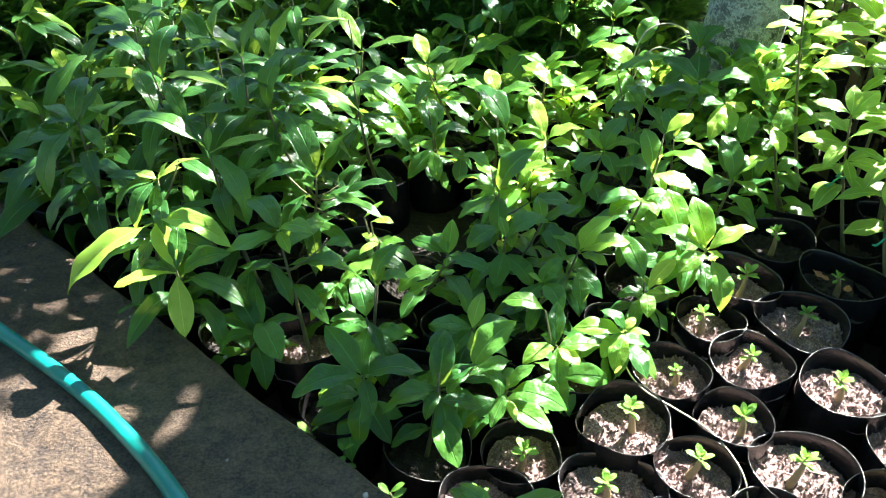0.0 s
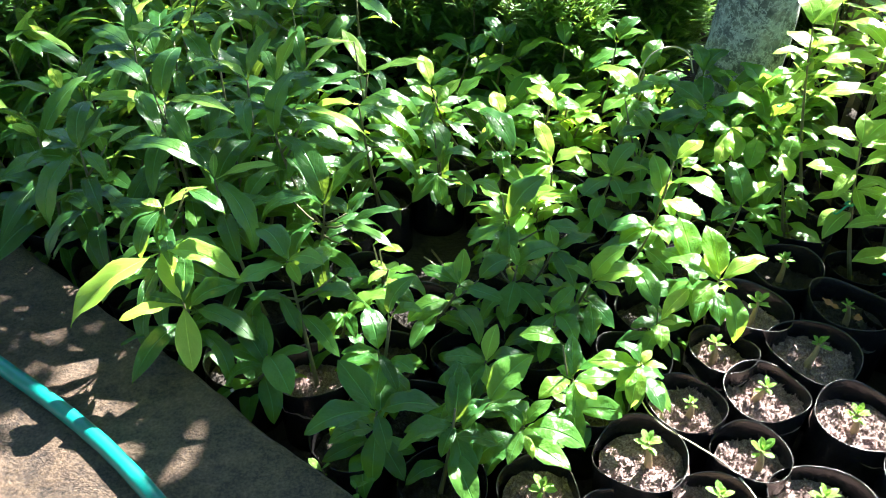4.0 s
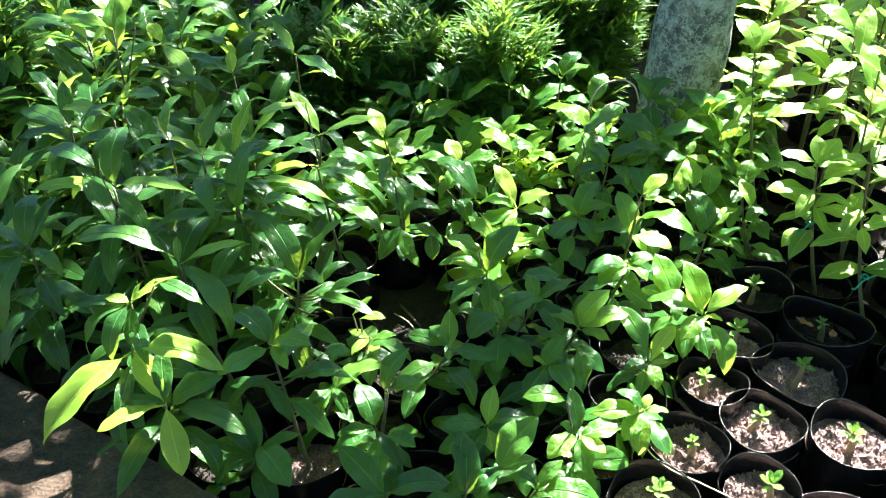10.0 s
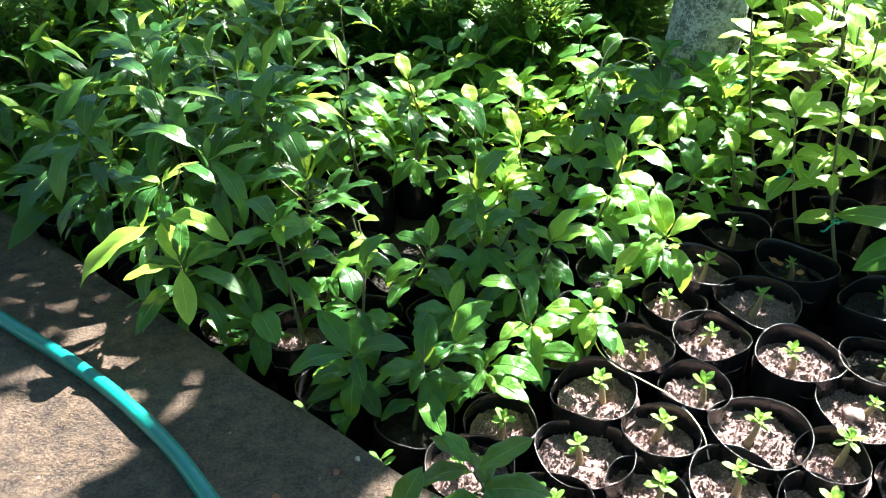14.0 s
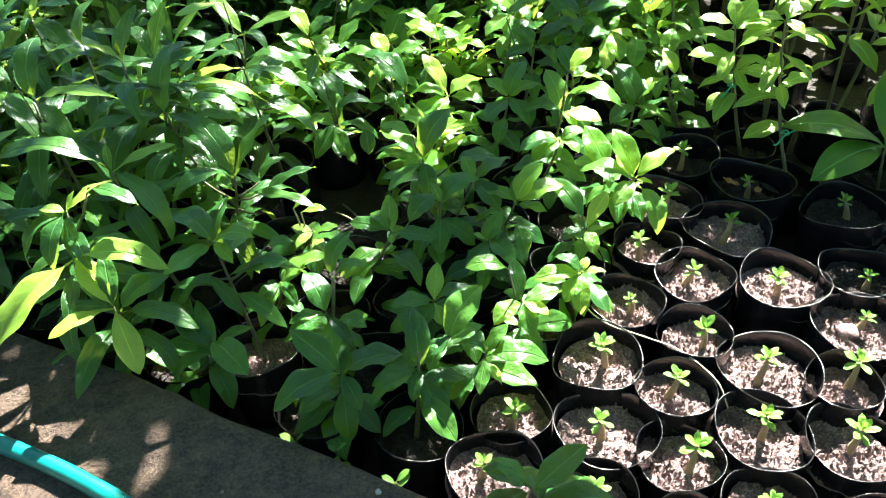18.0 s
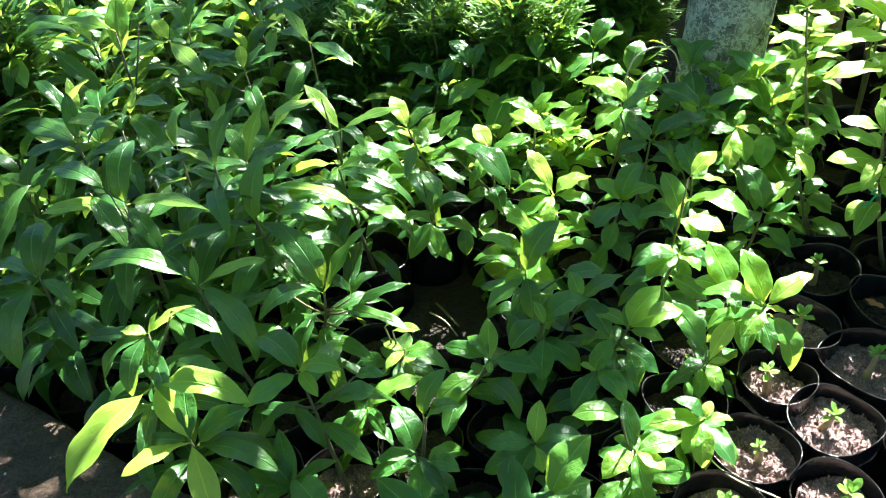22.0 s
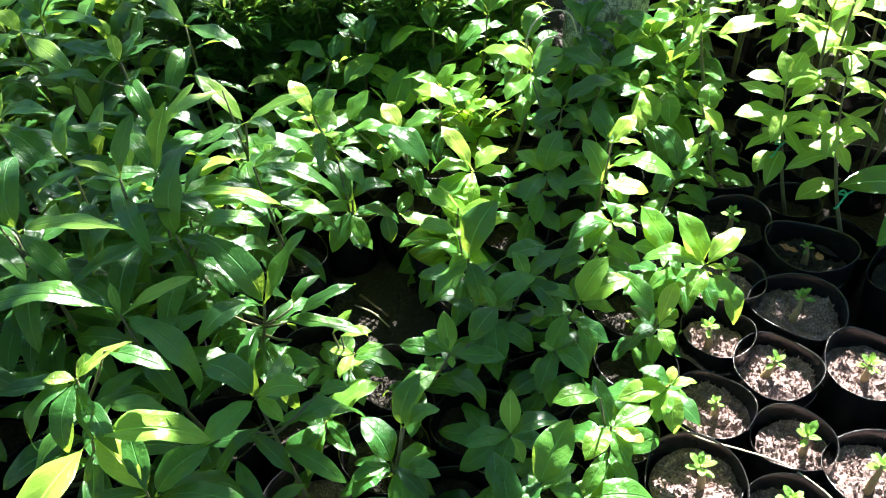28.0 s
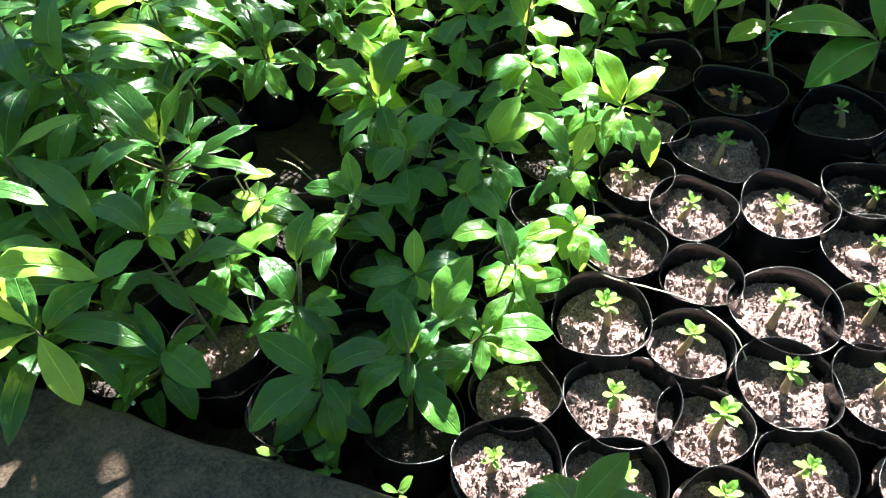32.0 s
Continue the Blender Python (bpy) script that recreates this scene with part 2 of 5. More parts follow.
def glide(ctrl, n):
    """Points on a smooth line through the control points."""
    c = [Vector(p) for p in ctrl]
    c = [c[0] * 2 - c[1]] + c + [c[-1] * 2 - c[-2]]
    out = []
    for i in range(1, len(c) - 2):
        for k in range(n):
            t = k / n
            a, b, d, e = c[i - 1], c[i], c[i + 1], c[i + 2]
            out.append(0.5 * ((2 * b) + (d - a) * t + (2 * a - 5 * b + 4 * d - e) * t * t + (3 * b - a - 3 * d + e) * t ** 3))
    return out + [c[-2]]


def leaf_grid(verts, faces, uvs, length, width, rng, peak=0.5, tip=1.0, droop=0.5, fold=0.35, wave=0.03, twist=0.0, m=None, rows=9):
    """Adds one leaf blade: it grows along +Y from its stalk, its upper side +Z."""
    base = len(verts)
    stalk = 0.07
    ph = rng.random() * 6
    y = z = 0.0
    step = length / rows
    for i in range(rows + 1):
        t = i / rows
        ang = droop * (t - 0.35) if t > 0.1 else -droop * 0.2
        if i:
            y += step * math.cos(ang)
            z -= step * math.sin(ang)
        s = max(0.0, (t - stalk) / (1 - stalk))
        grow = tip * peak / (1 - peak)
        w = 0.0 if s <= 0 else (s / peak) ** grow * ((1 - s) / (1 - peak)) ** tip
        w = w * width * 0.5 + 0.0012
        if i == rows:
            w = 0.0006
        tw = twist * (t - 0.3)
        for k, u in enumerate((-1.0, -0.55, 0.0, 0.55, 1.0)):
            a = abs(u)
            px = u * w
            pz = z + fold * a * w * (1.75 - 1.35 * a) + wave * width * math.sin(t * 15 + ph + (2.1 if u > 0 else 0)) * a
            v = Vector((px * math.cos(tw) - (pz - z) * math.sin(tw), y, z + px * math.sin(tw) + (pz - z) * math.cos(tw)))
            verts.append(m @ v if m is not None else v)
            uvs.append((0.5 + 0.5 * u, t))
    for i in range(rows):
        for k in range(4):
            q = base + i * 5 + k
            faces.append((q, q + 1, q + 6, q + 5))


def grid_mesh(name, verts, faces, uvs, material):
    me = bpy.data.meshes.new(name)
    me.from_pydata([tuple(v) for v in verts], [], faces)
    layer = me.uv_layers.new(name="UVMap")
    idx = np.empty(len(me.loops), dtype=np.int32)
    me.loops.foreach_get("vertex_index", idx)
    layer.data.foreach_set("uv", np.array(uvs, dtype=np.float32)[idx].ravel())
    return finish(me, material)


def leaf_set(name, count, material, length, width, seed, **kw):
    """Some leaf meshes of one kind, each of another bend."""
    rng = random.Random(seed)
    out = []
    for _ in range(count):
        verts, faces, uvs = [], [], []
        a = dict(kw)
        a["droop"] = kw.get("droop", 0.5) * rng.uniform(0.3, 1.7)
        a["fold"] = kw.get("fold", 0.35) * rng.uniform(0.5, 1.5)
        a["twist"] = rng.uniform(-0.6, 0.6)
        leaf_grid(verts, faces, uvs, length, width * rng.uniform(0.93, 1.07), rng, **a)
        tip = verts[-3]  # lay the line from stalk to tip along +Y, one unit long
        turn = Matrix.Rotation(-math.atan2(tip.z, tip.y), 3, "X") * (length / tip.length)
        verts = [turn @ v for v in verts]
        out.append(grid_mesh(name, verts, faces, uvs, material))
    return out


LEAVES = {
    "lance": leaf_set("leaf", 10, LANCE, 1.0, 0.235, 1, rows=14, droop=1.35, fold=0.55, peak=0.48, tip=0.88, wave=0.09),
    "glossy": leaf_set("leaf", 10, GLOSSY, 1.0, 0.41, 2, rows=14, droop=1.0, fold=0.55, peak=0.5, tip=0.92, wave=0.07),
    "young": leaf_set("leaf", 8, YOUNG, 1.0, 0.38, 3, droop=0.5, fold=0.4, wave=0.04),
    "young_lance": leaf_set("leaf", 8, YOUNG, 1.0, 0.25, 13, rows=12, droop=0.6, fold=0.35, wave=0.05),
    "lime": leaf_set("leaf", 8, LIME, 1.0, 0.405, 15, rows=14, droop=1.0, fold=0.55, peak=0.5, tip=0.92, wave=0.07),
    "yellow": leaf_set("leaf", 5, YELLOW, 1.0, 0.33, 14, rows=14, droop=0.9, fold=0.45, peak=0.55, tip=0.9, wave=0.06),
    "pale": leaf_set("leaf", 8, PALE, 1.0, 0.34, 4, rows=12, droop=0.95, fold=0.32, wave=0.05),
    "strap": leaf_set("leaf", 4, STRAP, 1.0, 0.24, 5, droop=0.9, fold=0.25, wave=0.03),
    "seedling": leaf_set("leaf", 5, SEEDLING, 1.0, 0.40, 6, droop=0.5, fold=0.3, peak=0.6, tip=0.6, wave=0.02, rows=6),
}


def bed(x, y):
    """Height of the planting bed, which rises gently away from the path."""
    return -0.165 + 0.059 * (min(max(y, 0.0), 3.0) - 0.8)


def bag_mesh(seed, height=0.125, radius=0.068):
    """A polythene grow bag: wrinkled wall of two skins, with a wavy rim."""
    rng = random.Random(seed)
    bm = bmesh.new()
    n = 44
    ph = [rng.random() * 6.28 for _ in range(5)]
    squash = rng.uniform(-0.06, 0.06)
    lean = rng.uniform(0.0, 0.05)

    def r_at(a, t):
        r = radius * (0.93 + 0.07 * t) * (1 + squash * math.cos(2 * a + ph[0]) + 0.022 * math.cos(3 * a + ph[1]) * t + lean * math.cos(4 * a + ph[3]) * 0.5)
        return r * (1 + 0.012 * math.sin(7 * a + ph[2] + 5 * t) * (1 - 0.7 * t) + 0.006 * math.sin(13 * a + ph[3] - 9 * t) * (1 - 0.8 * t))

    def rim(a):
        return 0.005 * math.sin(2 * a + ph[4]) + 0.002 * math.sin(3 * a + ph[0])

    prof = [(0.0, 0.82), (0.0, 1.0), (0.2, 1.0), (0.45, 1.0), (0.7, 1.0), (0.9, 1.0), (0.985, 1.004), (1.0, 1.008), (1.002, 0.998), (0.99, 0.987), (0.9, 0.98), (0.68, 0.97), (0.5, 0.96)]
    rings = []
    for t, s in prof:
        ring = []
        for k in range(n):
            a = 2 * math.pi * k / n
            r = r_at(a, t) * s
            ring.append(bm.verts.new((r * math.cos(a), r * math.sin(a), t * height + rim(a) * max(0.0, t - 0.5) * 2)))
        rings.append(ring)
    for p, q in zip(rings, rings[1:]):
        for k in range(n):
            bm.faces.new((p[k], p[(k + 1) % n], q[(k + 1) % n], q[k]))
    bm.faces.new(rings[0][::-1])
    me = bpy.data.meshes.new("grow_bag")
    bm.to_mesh(me)
    bm.free()
    return finish(me, PLASTIC)


def soil_mesh(seed, radius=0.0655, material=None):
    """A lumpy soil surface with loose chips on it."""
    rng = random.Random(seed)
    verts, faces = [], []
    off = Vector((rng.random() * 9, rng.random() * 9, 0))

    def top(x, y):
        p = Vector((x, y, 0)) + off
        return 0.010 * noise.noise(p * 26) + 0.008 * noise.noise(p * 70) + 0.004 * noise.noise(p * 190) - 0.12 * (x * x + y * y) * 9 * 0.1

    rings, seg = 13, 40
    for i in range(rings + 1):
        for k in range(seg):
            r = radius * (i + 0.02) / rings
            a = 2 * math.pi * k / seg
            x, y = r * math.cos(a), r * math.sin(a)
            verts.append((x, y, top(x, y)))
    for i in range(rings):
        for k in range(seg):
            a, b = i * seg + k, i * seg + (k + 1) % seg
            faces.append((a, b, b + seg, a + seg))
    faces.append(tuple(range(seg))[::-1])
    for _ in range(620):
        r, a = radius * 0.95 * math.sqrt(rng.random()), rng.random() * 6.283
        c = Vector((r * math.cos(a), r * math.sin(a), 0))
        c.z = top(c.x, c.y) + 0.0006
        s = rng.choice((0.0011, 0.0015, 0.002, 0.0026, 0.0036))
        q = Euler((rng.random() * 6, rng.random() * 6, rng.random() * 6)).to_matrix()
        b = len(verts)
        for v in ((2.1, 0, -0.3), (-1.2, 0.8, -0.4), (-1.2, -0.8, -0.5), (0.1, 0.1, 0.7)):
            verts.append(tuple(c + q @ Vector(v) * s))
        faces += [(b, b + 1, b + 3), (b + 1, b + 2, b + 3), (b + 2, b, b + 3), (b, b + 2, b + 1)]
    me = bpy.data.meshes.new("soil")
    me.from_pydata(verts, [], faces)
    return finish(me, material or SOIL, False)


BAGS = [bag_mesh(s) for s in range(9)]
SOILS = [soil_mesh(s) for s in range(6)]
# darker copies of the soil, with shade put into their colour
SHADE_SOILS = [soil_mesh(s, material=EARTH) for s in range(6, 9)]


def pot_into(thing, rng, dia=0.136, height=0.125, depth=0.026, tilt=3.0, shade_soil=False):
    """The grow bag and its soil, as parts of a potted plant whose origin is on the ground."""
    s = dia / 0.136
    m = pose(0, 0, 0, rng.uniform(-tilt, tilt), rng.uniform(-tilt, tilt), rng.uniform(0, 360)) @ Matrix.Diagonal((s, s, height / 0.125, 1))
    use("grow_bag", rng.choice(BAGS), thing, "", m)
    use("soil", rng.choice(SHADE_SOILS if shade_soil else SOILS), thing, "", pose(0, 0, height - depth, 0, 0, rng.uniform(0, 360)) @ Matrix.Diagonal((s, s, 1, 1)))


def leaf_at(thing, kind, rng, at, az, el, length, roll=0.0, wide=1.0):
    """One leaf on its stalk: az is its heading (0 to +X, 90 to +Y), el its rise, in degrees."""
    m = Matrix.Translation(at) @ pose(0, 0, 0, 0, 0, az - 90) @ pose(0, 0, 0, el, 0, 0) @ pose(0, 0, 0, 0, roll, 0)
    return use("leaf", rng.choice(LEAVES[kind]), thing, "", m @ Matrix.Diagonal((length * wide, length, length, 1)))


def plant(kind, x, y, top, leaves=(), more=10, length=0.1, foot=None, dia=0.125, seed=0, gap=0.013, head="young", heads=1, rise=50, fall=9, branches=(), bushy=0, lime=0.0, dry=False, label="", group=""):
    """A potted plant: its tip stands at (x, y, top) and its bag at foot; leaves lists the heading, rise, length, relative
    width, kind and, on a side twig, the offset of its upper leaves; more leaves follow below them down the stem."""
    rng = random.Random(seed)
    fx, fy = foot
    z0 = bed(fx, fy)
    thing = new("potted_plant")
    thing.location = (fx, fy, z0)
    tagged(thing, label, "potted plant", group)
    # dry marks the one sunlit bag; the other bags' soil colour carries shade
    pot_into(thing, rng, dia, 0.10 if kind == "pale" else 0.125, 0.04, shade_soil=not dry)
    side = [(x + rng.uniform(-0.06, 0.06), y + rng.uniform(-0.05, 0.05), top - rng.uniform(0.01, 0.07), (), 9) for _ in range(bushy)]

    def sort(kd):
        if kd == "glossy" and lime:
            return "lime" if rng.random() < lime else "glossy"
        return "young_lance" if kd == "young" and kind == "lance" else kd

    for x, y, top, leaves, more in ((x, y, top, leaves, more), *branches, *side):
        tip = Vector((x - fx, y - fy, top - z0))
        soil = Vector((rng.uniform(-0.008, 0.008), rng.uniform(-0.008, 0.008), 0.07))
        knee = Vector((tip.x * 0.75, tip.y * 0.75, soil.z + (tip.z - soil.z) * 0.45)) + Vector((rng.uniform(-0.008, 0.008), rng.uniform(-0.008, 0.008), 0))

        def along(t):
            return soil * (1 - t) ** 2 + knee * 2 * t * (1 - t) + tip * t * t

        reach = max(0.02, (tip - soil).length)
        part("stem", tube([along(i / 7) for i in range(8)], [0.0042 - 0.0026 * i / 7 for i in range(8)], 6), STEM, thing)
        for az, el, ln, wide, kd, *off in leaves:
            at = tip - Vector((0, 0, rng.uniform(0.0, 0.004)))
            if off:  # a leaf on a side twig of its own
                at = tip + Vector(off[0])
                t = min(max(1 - (0.02 + 0.7 * (at - tip).length) / reach, 0.15), 0.97)
                root = along(t)
                part("twig", tube([root, root.lerp(at, 0.5) + Vector((0, 0, -0.004)), at], [0.0022, 0.0018, 0.0013], 5), STEM, thing)
            leaf_at(thing, kd, rng, at, az, el, ln, rng.uniform(-9, 9), wide)
        az = rng.uniform(0, 360)
        for j in range(more):
            if leaves:  # older leaves below the crown
                t = max(0.1, 1 - (0.035 + gap * j) / reach)
                leaf_at(thing, kind, rng, along(t), az, rng.uniform(-35, 0), length * rng.uniform(0.7, 1.0), rng.uniform(-20, 20), rng.uniform(0.9, 1.1))
            else:
                t = max(0.08, 1 - gap * (j + 0.1) / reach)
                grow = min(1.0, 0.62 + 0.15 * j)
                kd = head if (j < heads and head) else kind
                if head and rng.random() < 0.06:
                    kd = head
                leaf_at(thing, sort(kd), rng, along(t), az, max(-32, rise - fall * j) + rng.uniform(-16, 16), length * grow * rng.uniform(0.8, 1.18), rng.uniform(-25, 25))
            az += 137.5 + rng.uniform(-25, 25)
    return thing


# ---- setting ----
def ground():
    n = 90
    xs = [-60, -20, -8] + [-4 + 8 * i / n for i in range(n + 1)] + [8, 20, 60]
    ys = [-60, -20, -6] + [-1 + 6 * i / n for i in range(n + 1)] + [8, 20, 60]
    verts = [(x, y, bed(x, y) + 0.012 * noise.noise(Vector((x * 7, y * 7, 0))) + 0.006 * noise.noise(Vector((x * 23, y * 23, 3)))) for y in ys for x in xs]
    w = len(xs)
    faces = [(j * w + i, j * w + i + 1, (j + 1) * w + i + 1, (j + 1) * w + i) for j in range(len(ys) - 1) for i in range(w - 1)]
    me = bpy.data.meshes.new("ground")
    me.from_pydata(verts, [], faces)
    tagged(new("ground", finish(me, EARTH)), "dark damp earth of the planting bed", "ground", kind="structure")


EDGE_A, EDGE_D = Vector((-0.19, 0.737, 0)), Vector((-0.757, 0.653, 0)).normalized()
EDGE_N = Vector((-EDGE_D.y, EDGE_D.x, 0))  # points from the bed on to the path


def from_edge(x, y):
    return (Vector((x, y, 0)) - EDGE_A).dot(EDGE_N)


def path_slab():
    """Old concrete path with a chipped, sagging edge along the bed."""
    cols, rows = 150, 44
    verts, faces = [], []
    for i in range(cols + 1):
        s = -1.6 + 4.2 * i / cols
        e = EDGE_A + EDGE_D * s
        chip = 0.010 * noise.noise(Vector((s * 5, 1, 0))) + 0.006 * noise.noise(Vector((s * 21, 4, 0))) + 0.003 * noise.noise(Vector((s * 60, 4, 0)))
        line = [(chip - 0.002, -0.17), (chip, -0.05), (chip + 0.001, -0.012 + 0.004 * noise.noise(Vector((s * 30, 0, 2)))), (chip + 0.009, -0.001)]
        for j in range(1, rows + 1):
            line.append((0.012 + 2.4 * (j / rows) ** 1.7, 0.0))
        for d, z in line:
            p = e + EDGE_N * d
            if z > -0.01:
                z += 0.004 * noise.noise(p * 6) + 0.002 * noise.noise(p * 25) + 0.0008 * noise.noise(p * 80)
            verts.append((p.x, p.y, z))
    w = rows + 4
    faces = [(i * w + j, (i + 1) * w + j, (i + 1) * w + j + 1, i * w + j + 1) for i in range(cols) for j in range(w - 1)]
    me = bpy.data.meshes.new("path")
    me.from_pydata(verts, [], faces)
    bm = bmesh.new()
    bm.from_mesh(me)
    bmesh.ops.recalc_face_normals(bm, faces=bm.faces[:])
    bm.to_mesh(me)
    bm.free()
    tagged(new("pavement", finish(me, CONCRETE)), "worn damp concrete path slab with a chipped edge", "path", kind="structure")


ground()
path_slab()

hose = [(-1.75, 1.62, 0.0125), (-1.3, 1.36, 0.0125), (-0.84, 1.032, 0.0125), (-0.704, 0.932, 0.0125), (-0.588, 0.848, 0.0125), (-0.484, 0.763, 0.0125), (-0.38, 0.661, 0.0125), (-0.305, 0.57, 0.0125),
        (-0.246, 0.492, 0.0125), (-0.19, 0.40, 0.0125), (-0.13, 0.26, 0.0125), (-0.09, 0.05, 0.0125), (-0.1, -0.4, 0.0125), (-0.2, -1.0, 0.0125)]
tagged(part("garden_hose", tube(glide(hose, 8), 0.0118, 16), RUBBER), "turquoise green rubber garden hose lying on the concrete path", "hose")


# ---- trees ----
def bark_tube(line, rad, sides):
    bm = tube(line, rad, sides)
    bm.normal_update()
    for v in bm.verts:
        k = noise.noise(v.co * 14) * 0.008 + noise.noise(v.co * 45) * 0.003
        v.co += Vector((v.normal.x, v.normal.y, 0)) * k
    return bm


def tree(x, y, trunk, rad, boughs, seed, label, sides=28, low=0):
    """A tree: trunk is its line from the root, boughs lists leafy limb ends: place, radius, leaf density."""
    t = tagged(new("tree"), label, "tree")
    t.location = (x, y, bed(x, y))
    line = glide(trunk, 6)
    n = len(line)
    part("trunk", bark_tube(line, [rad * (1 - 0.5 * i / n) + rad * 0.25 * math.exp(-i / 3) for i in range(n)], sides), BARK, t)
    rng = random.Random(seed)
    verts, faces, uvs = [], [], []
    for c, r_c, dens in boughs:
        c = Vector(c) - t.location
        start = min(line[n // 2:], key=lambda p: (p - c).length + 0.3 * rng.random())
        bl = glide([start, start.lerp(c, 0.5) + Vector((0, 0, 0.12)), c], 5)
        part("limb", tube(bl, [0.0042 - 0.003 * i / (len(bl) - 1) for i in range(len(bl))], 6), BARK, t)
        for _ in range(int(dens * max(r_c, 0.07) ** 2 * 1000)):
            r, a = r_c * math.sqrt(rng.random()), rng.random() * 6.283
            ring = Vector((r * math.cos(a), r * math.sin(a), rng.gauss(0, 0.08)))
            w = c + ring + t.location
            if any(math.hypot(w.x - SUN.x / SUN.z * (w.z - gz) - gx, w.y - SUN.y / SUN.z * (w.z - gz) - gy) < gr + 0.025 for gx, gy, gz, gr in BREAKS) or any(math.hypot(w.x - SUN.x / SUN.z * (w.z - gz) - gx, w.y - SUN.y / SUN.z * (w.z - gz) - gy) < gr + 0.012 for gx, gy, gz, gr in GLINTS):
                continue
            m = Matrix.Translation(c + ring) @ pose(0, 0, 0, rng.uniform(-70, 20), rng.uniform(-40, 40), rng.uniform(0, 360))
            big = 1.9 if r_c > 0.5 else 1.0
            leaf_grid(verts, faces, uvs, big * rng.uniform(0.07, 0.13), big * rng.uniform(0.03, 0.05), rng, m=m, rows=4)
    made = 0
    while made < low:
        p = Vector((rng.uniform(-1.5, 0.1), rng.uniform(0.0, 1.6), 0.0))
        m = pose(p.x, p.y, 0, rng.uniform(-40, 10), rng.uniform(-30, 30), rng.uniform(0, 360))
        size = rng.uniform(0.06, 0.10)
        if (p.x < -0.54 and p.y > 0.86 and from_edge(p.x, p.y) < 0.20) or from_edge(p.x, p.y) < -0.012 or from_edge(p.x, p.y) > 0.75 or any(in_gap(*(m @ Vector((0, size * k, 0)))[:2]) for k in (0, 0.25, 0.5, 0.75, 1)):
            continue
        leaf_grid(verts, faces, uvs, size, size * 0.45, rng, m=Matrix.Translation(SUN * ((1.9 + rng.uniform(-0.03, 0.03)) / SUN.z) - t.location) @ m, rows=3)
        made += 1
    tagged(use("crown", grid_mesh("crown", verts, faces, uvs, CROWN), t), kind="stuff")


# places that the sun reaches between the boughs: x, y, z, radius
BREAKS = [
    (0.22, 1.50, 0.15, 0.15), (0.09, 1.57, 0.16, 0.075), (0.30, 1.38, 0.12, 0.11), (0.24, 1.95, 0.30, 0.12), (-0.05, 1.66, 0.2, 0.08), (0.36, 1.57, 0.17, 0.10), (0.16, 1.43, 0.11, 0.09),
    (0.44, 1.30, 0.10, 0.09), (0.38, 1.20, 0.09, 0.08), (0.40, 1.08, 0.09, 0.08), (0.55, 1.42, 0.14, 0.06), (0.62, 1.33, 0.13, 0.05), (0.31, 1.00, 0.05, 0.06), (0.72, 1.26, 0.20, 0.09), (0.84, 1.38, 0.34, 0.13), (0.68, 1.48, 0.34, 0.07),
]
# smaller ones over the lance-leaved plants, and over the near edge of the bed
GLINTS = [
    (-0.45, 0.95, 0.16, 0.13), (-0.36, 0.95, 0.17, 0.06), (-0.34, 1.11, 0.18, 0.04), (-0.46, 1.05, 0.22, 0.05), (-0.40, 1.25, 0.27, 0.03), (-0.45, 1.24, 0.26, 0.03), (-0.55, 1.27, 0.26, 0.03), (-0.20, 1.29, 0.25, 0.045),
    (-0.22, 1.50, 0.26, 0.05), (-0.09, 1.49, 0.25, 0.05), (-0.22, 1.41, 0.23, 0.045), (-0.35, 1.25, 0.31, 0.04), (-0.50, 1.22, 0.22, 0.04), (-0.59, 1.14, 0.26, 0.05), (-0.55, 1.74, 0.36, 0.06), (-0.47, 1.80, 0.31, 0.06), (-0.34, 1.68, 0.29, 0.05),
]
GLINTS += [
    (-0.225, 0.93, -0.06, 0.06), (-0.12, 0.79, 0.04, 0.08), (0.08, 0.78, 0.03, 0.06), (-0.14, 1.04, 0.05, 0.055), (-0.20, 1.00, 0.02, 0.045), (-0.13, 1.11, 0.06, 0.05), (-0.16, 1.13, 0.15, 0.04), (-0.26, 1.00, 0.17, 0.035), (-0.27, 1.13, 0.16, 0.035), (0.12, 0.87, 0.05, 0.03), (0.16, 0.82, 0.04, 0.03), (0.02, 0.79, 0.05, 0.02), (0.26, 0.88, 0.05, 0.04),
]
# spots in the shade of a bough: x, y, z, radius, height of the bough above them, leaf density
SHADE = [  # near edge of the bed and its hollow
    (0.10, 0.83, 0.03, 0.05, 1.9, 1.5), (0.20, 0.87, 0.05, 0.05, 1.9, 1.3), (0.02, 0.92, 0.04, 0.05, 1.9, 1.8), (-0.22, 0.86, -0.1, 0.05, 1.9, 2.4), (-0.31, 0.95, -0.1, 0.05, 1.9, 2.4), (-0.23, 1.04, -0.1, 0.05, 1.9, 2.2), (-0.11, 0.99, -0.1, 0.05, 1.9, 2.2),
    (-0.02, 1.10, -0.1, 0.05, 1.9, 2.2), (-0.03, 1.30, -0.14, 0.10, 1.9, 4.5), (-0.03, 1.21, -0.1, 0.09, 1.9, 4.5), (-0.12, 1.33, -0.1, 0.07, 1.9, 4.5), (0.15, 1.06, 0.06, 0.11, 2.3, 2.0), (-0.02, 1.39, 0.03, 0.09, 2.3, 3.2), (0.05, 0.95, 0.04, 0.08, 2.3, 2.2), (0.06, 0.82, 0.04, 0.06, 2.3, 1.2), (0.08, 0.90, 0.05, 0.09, 2.3, 2.6),
]
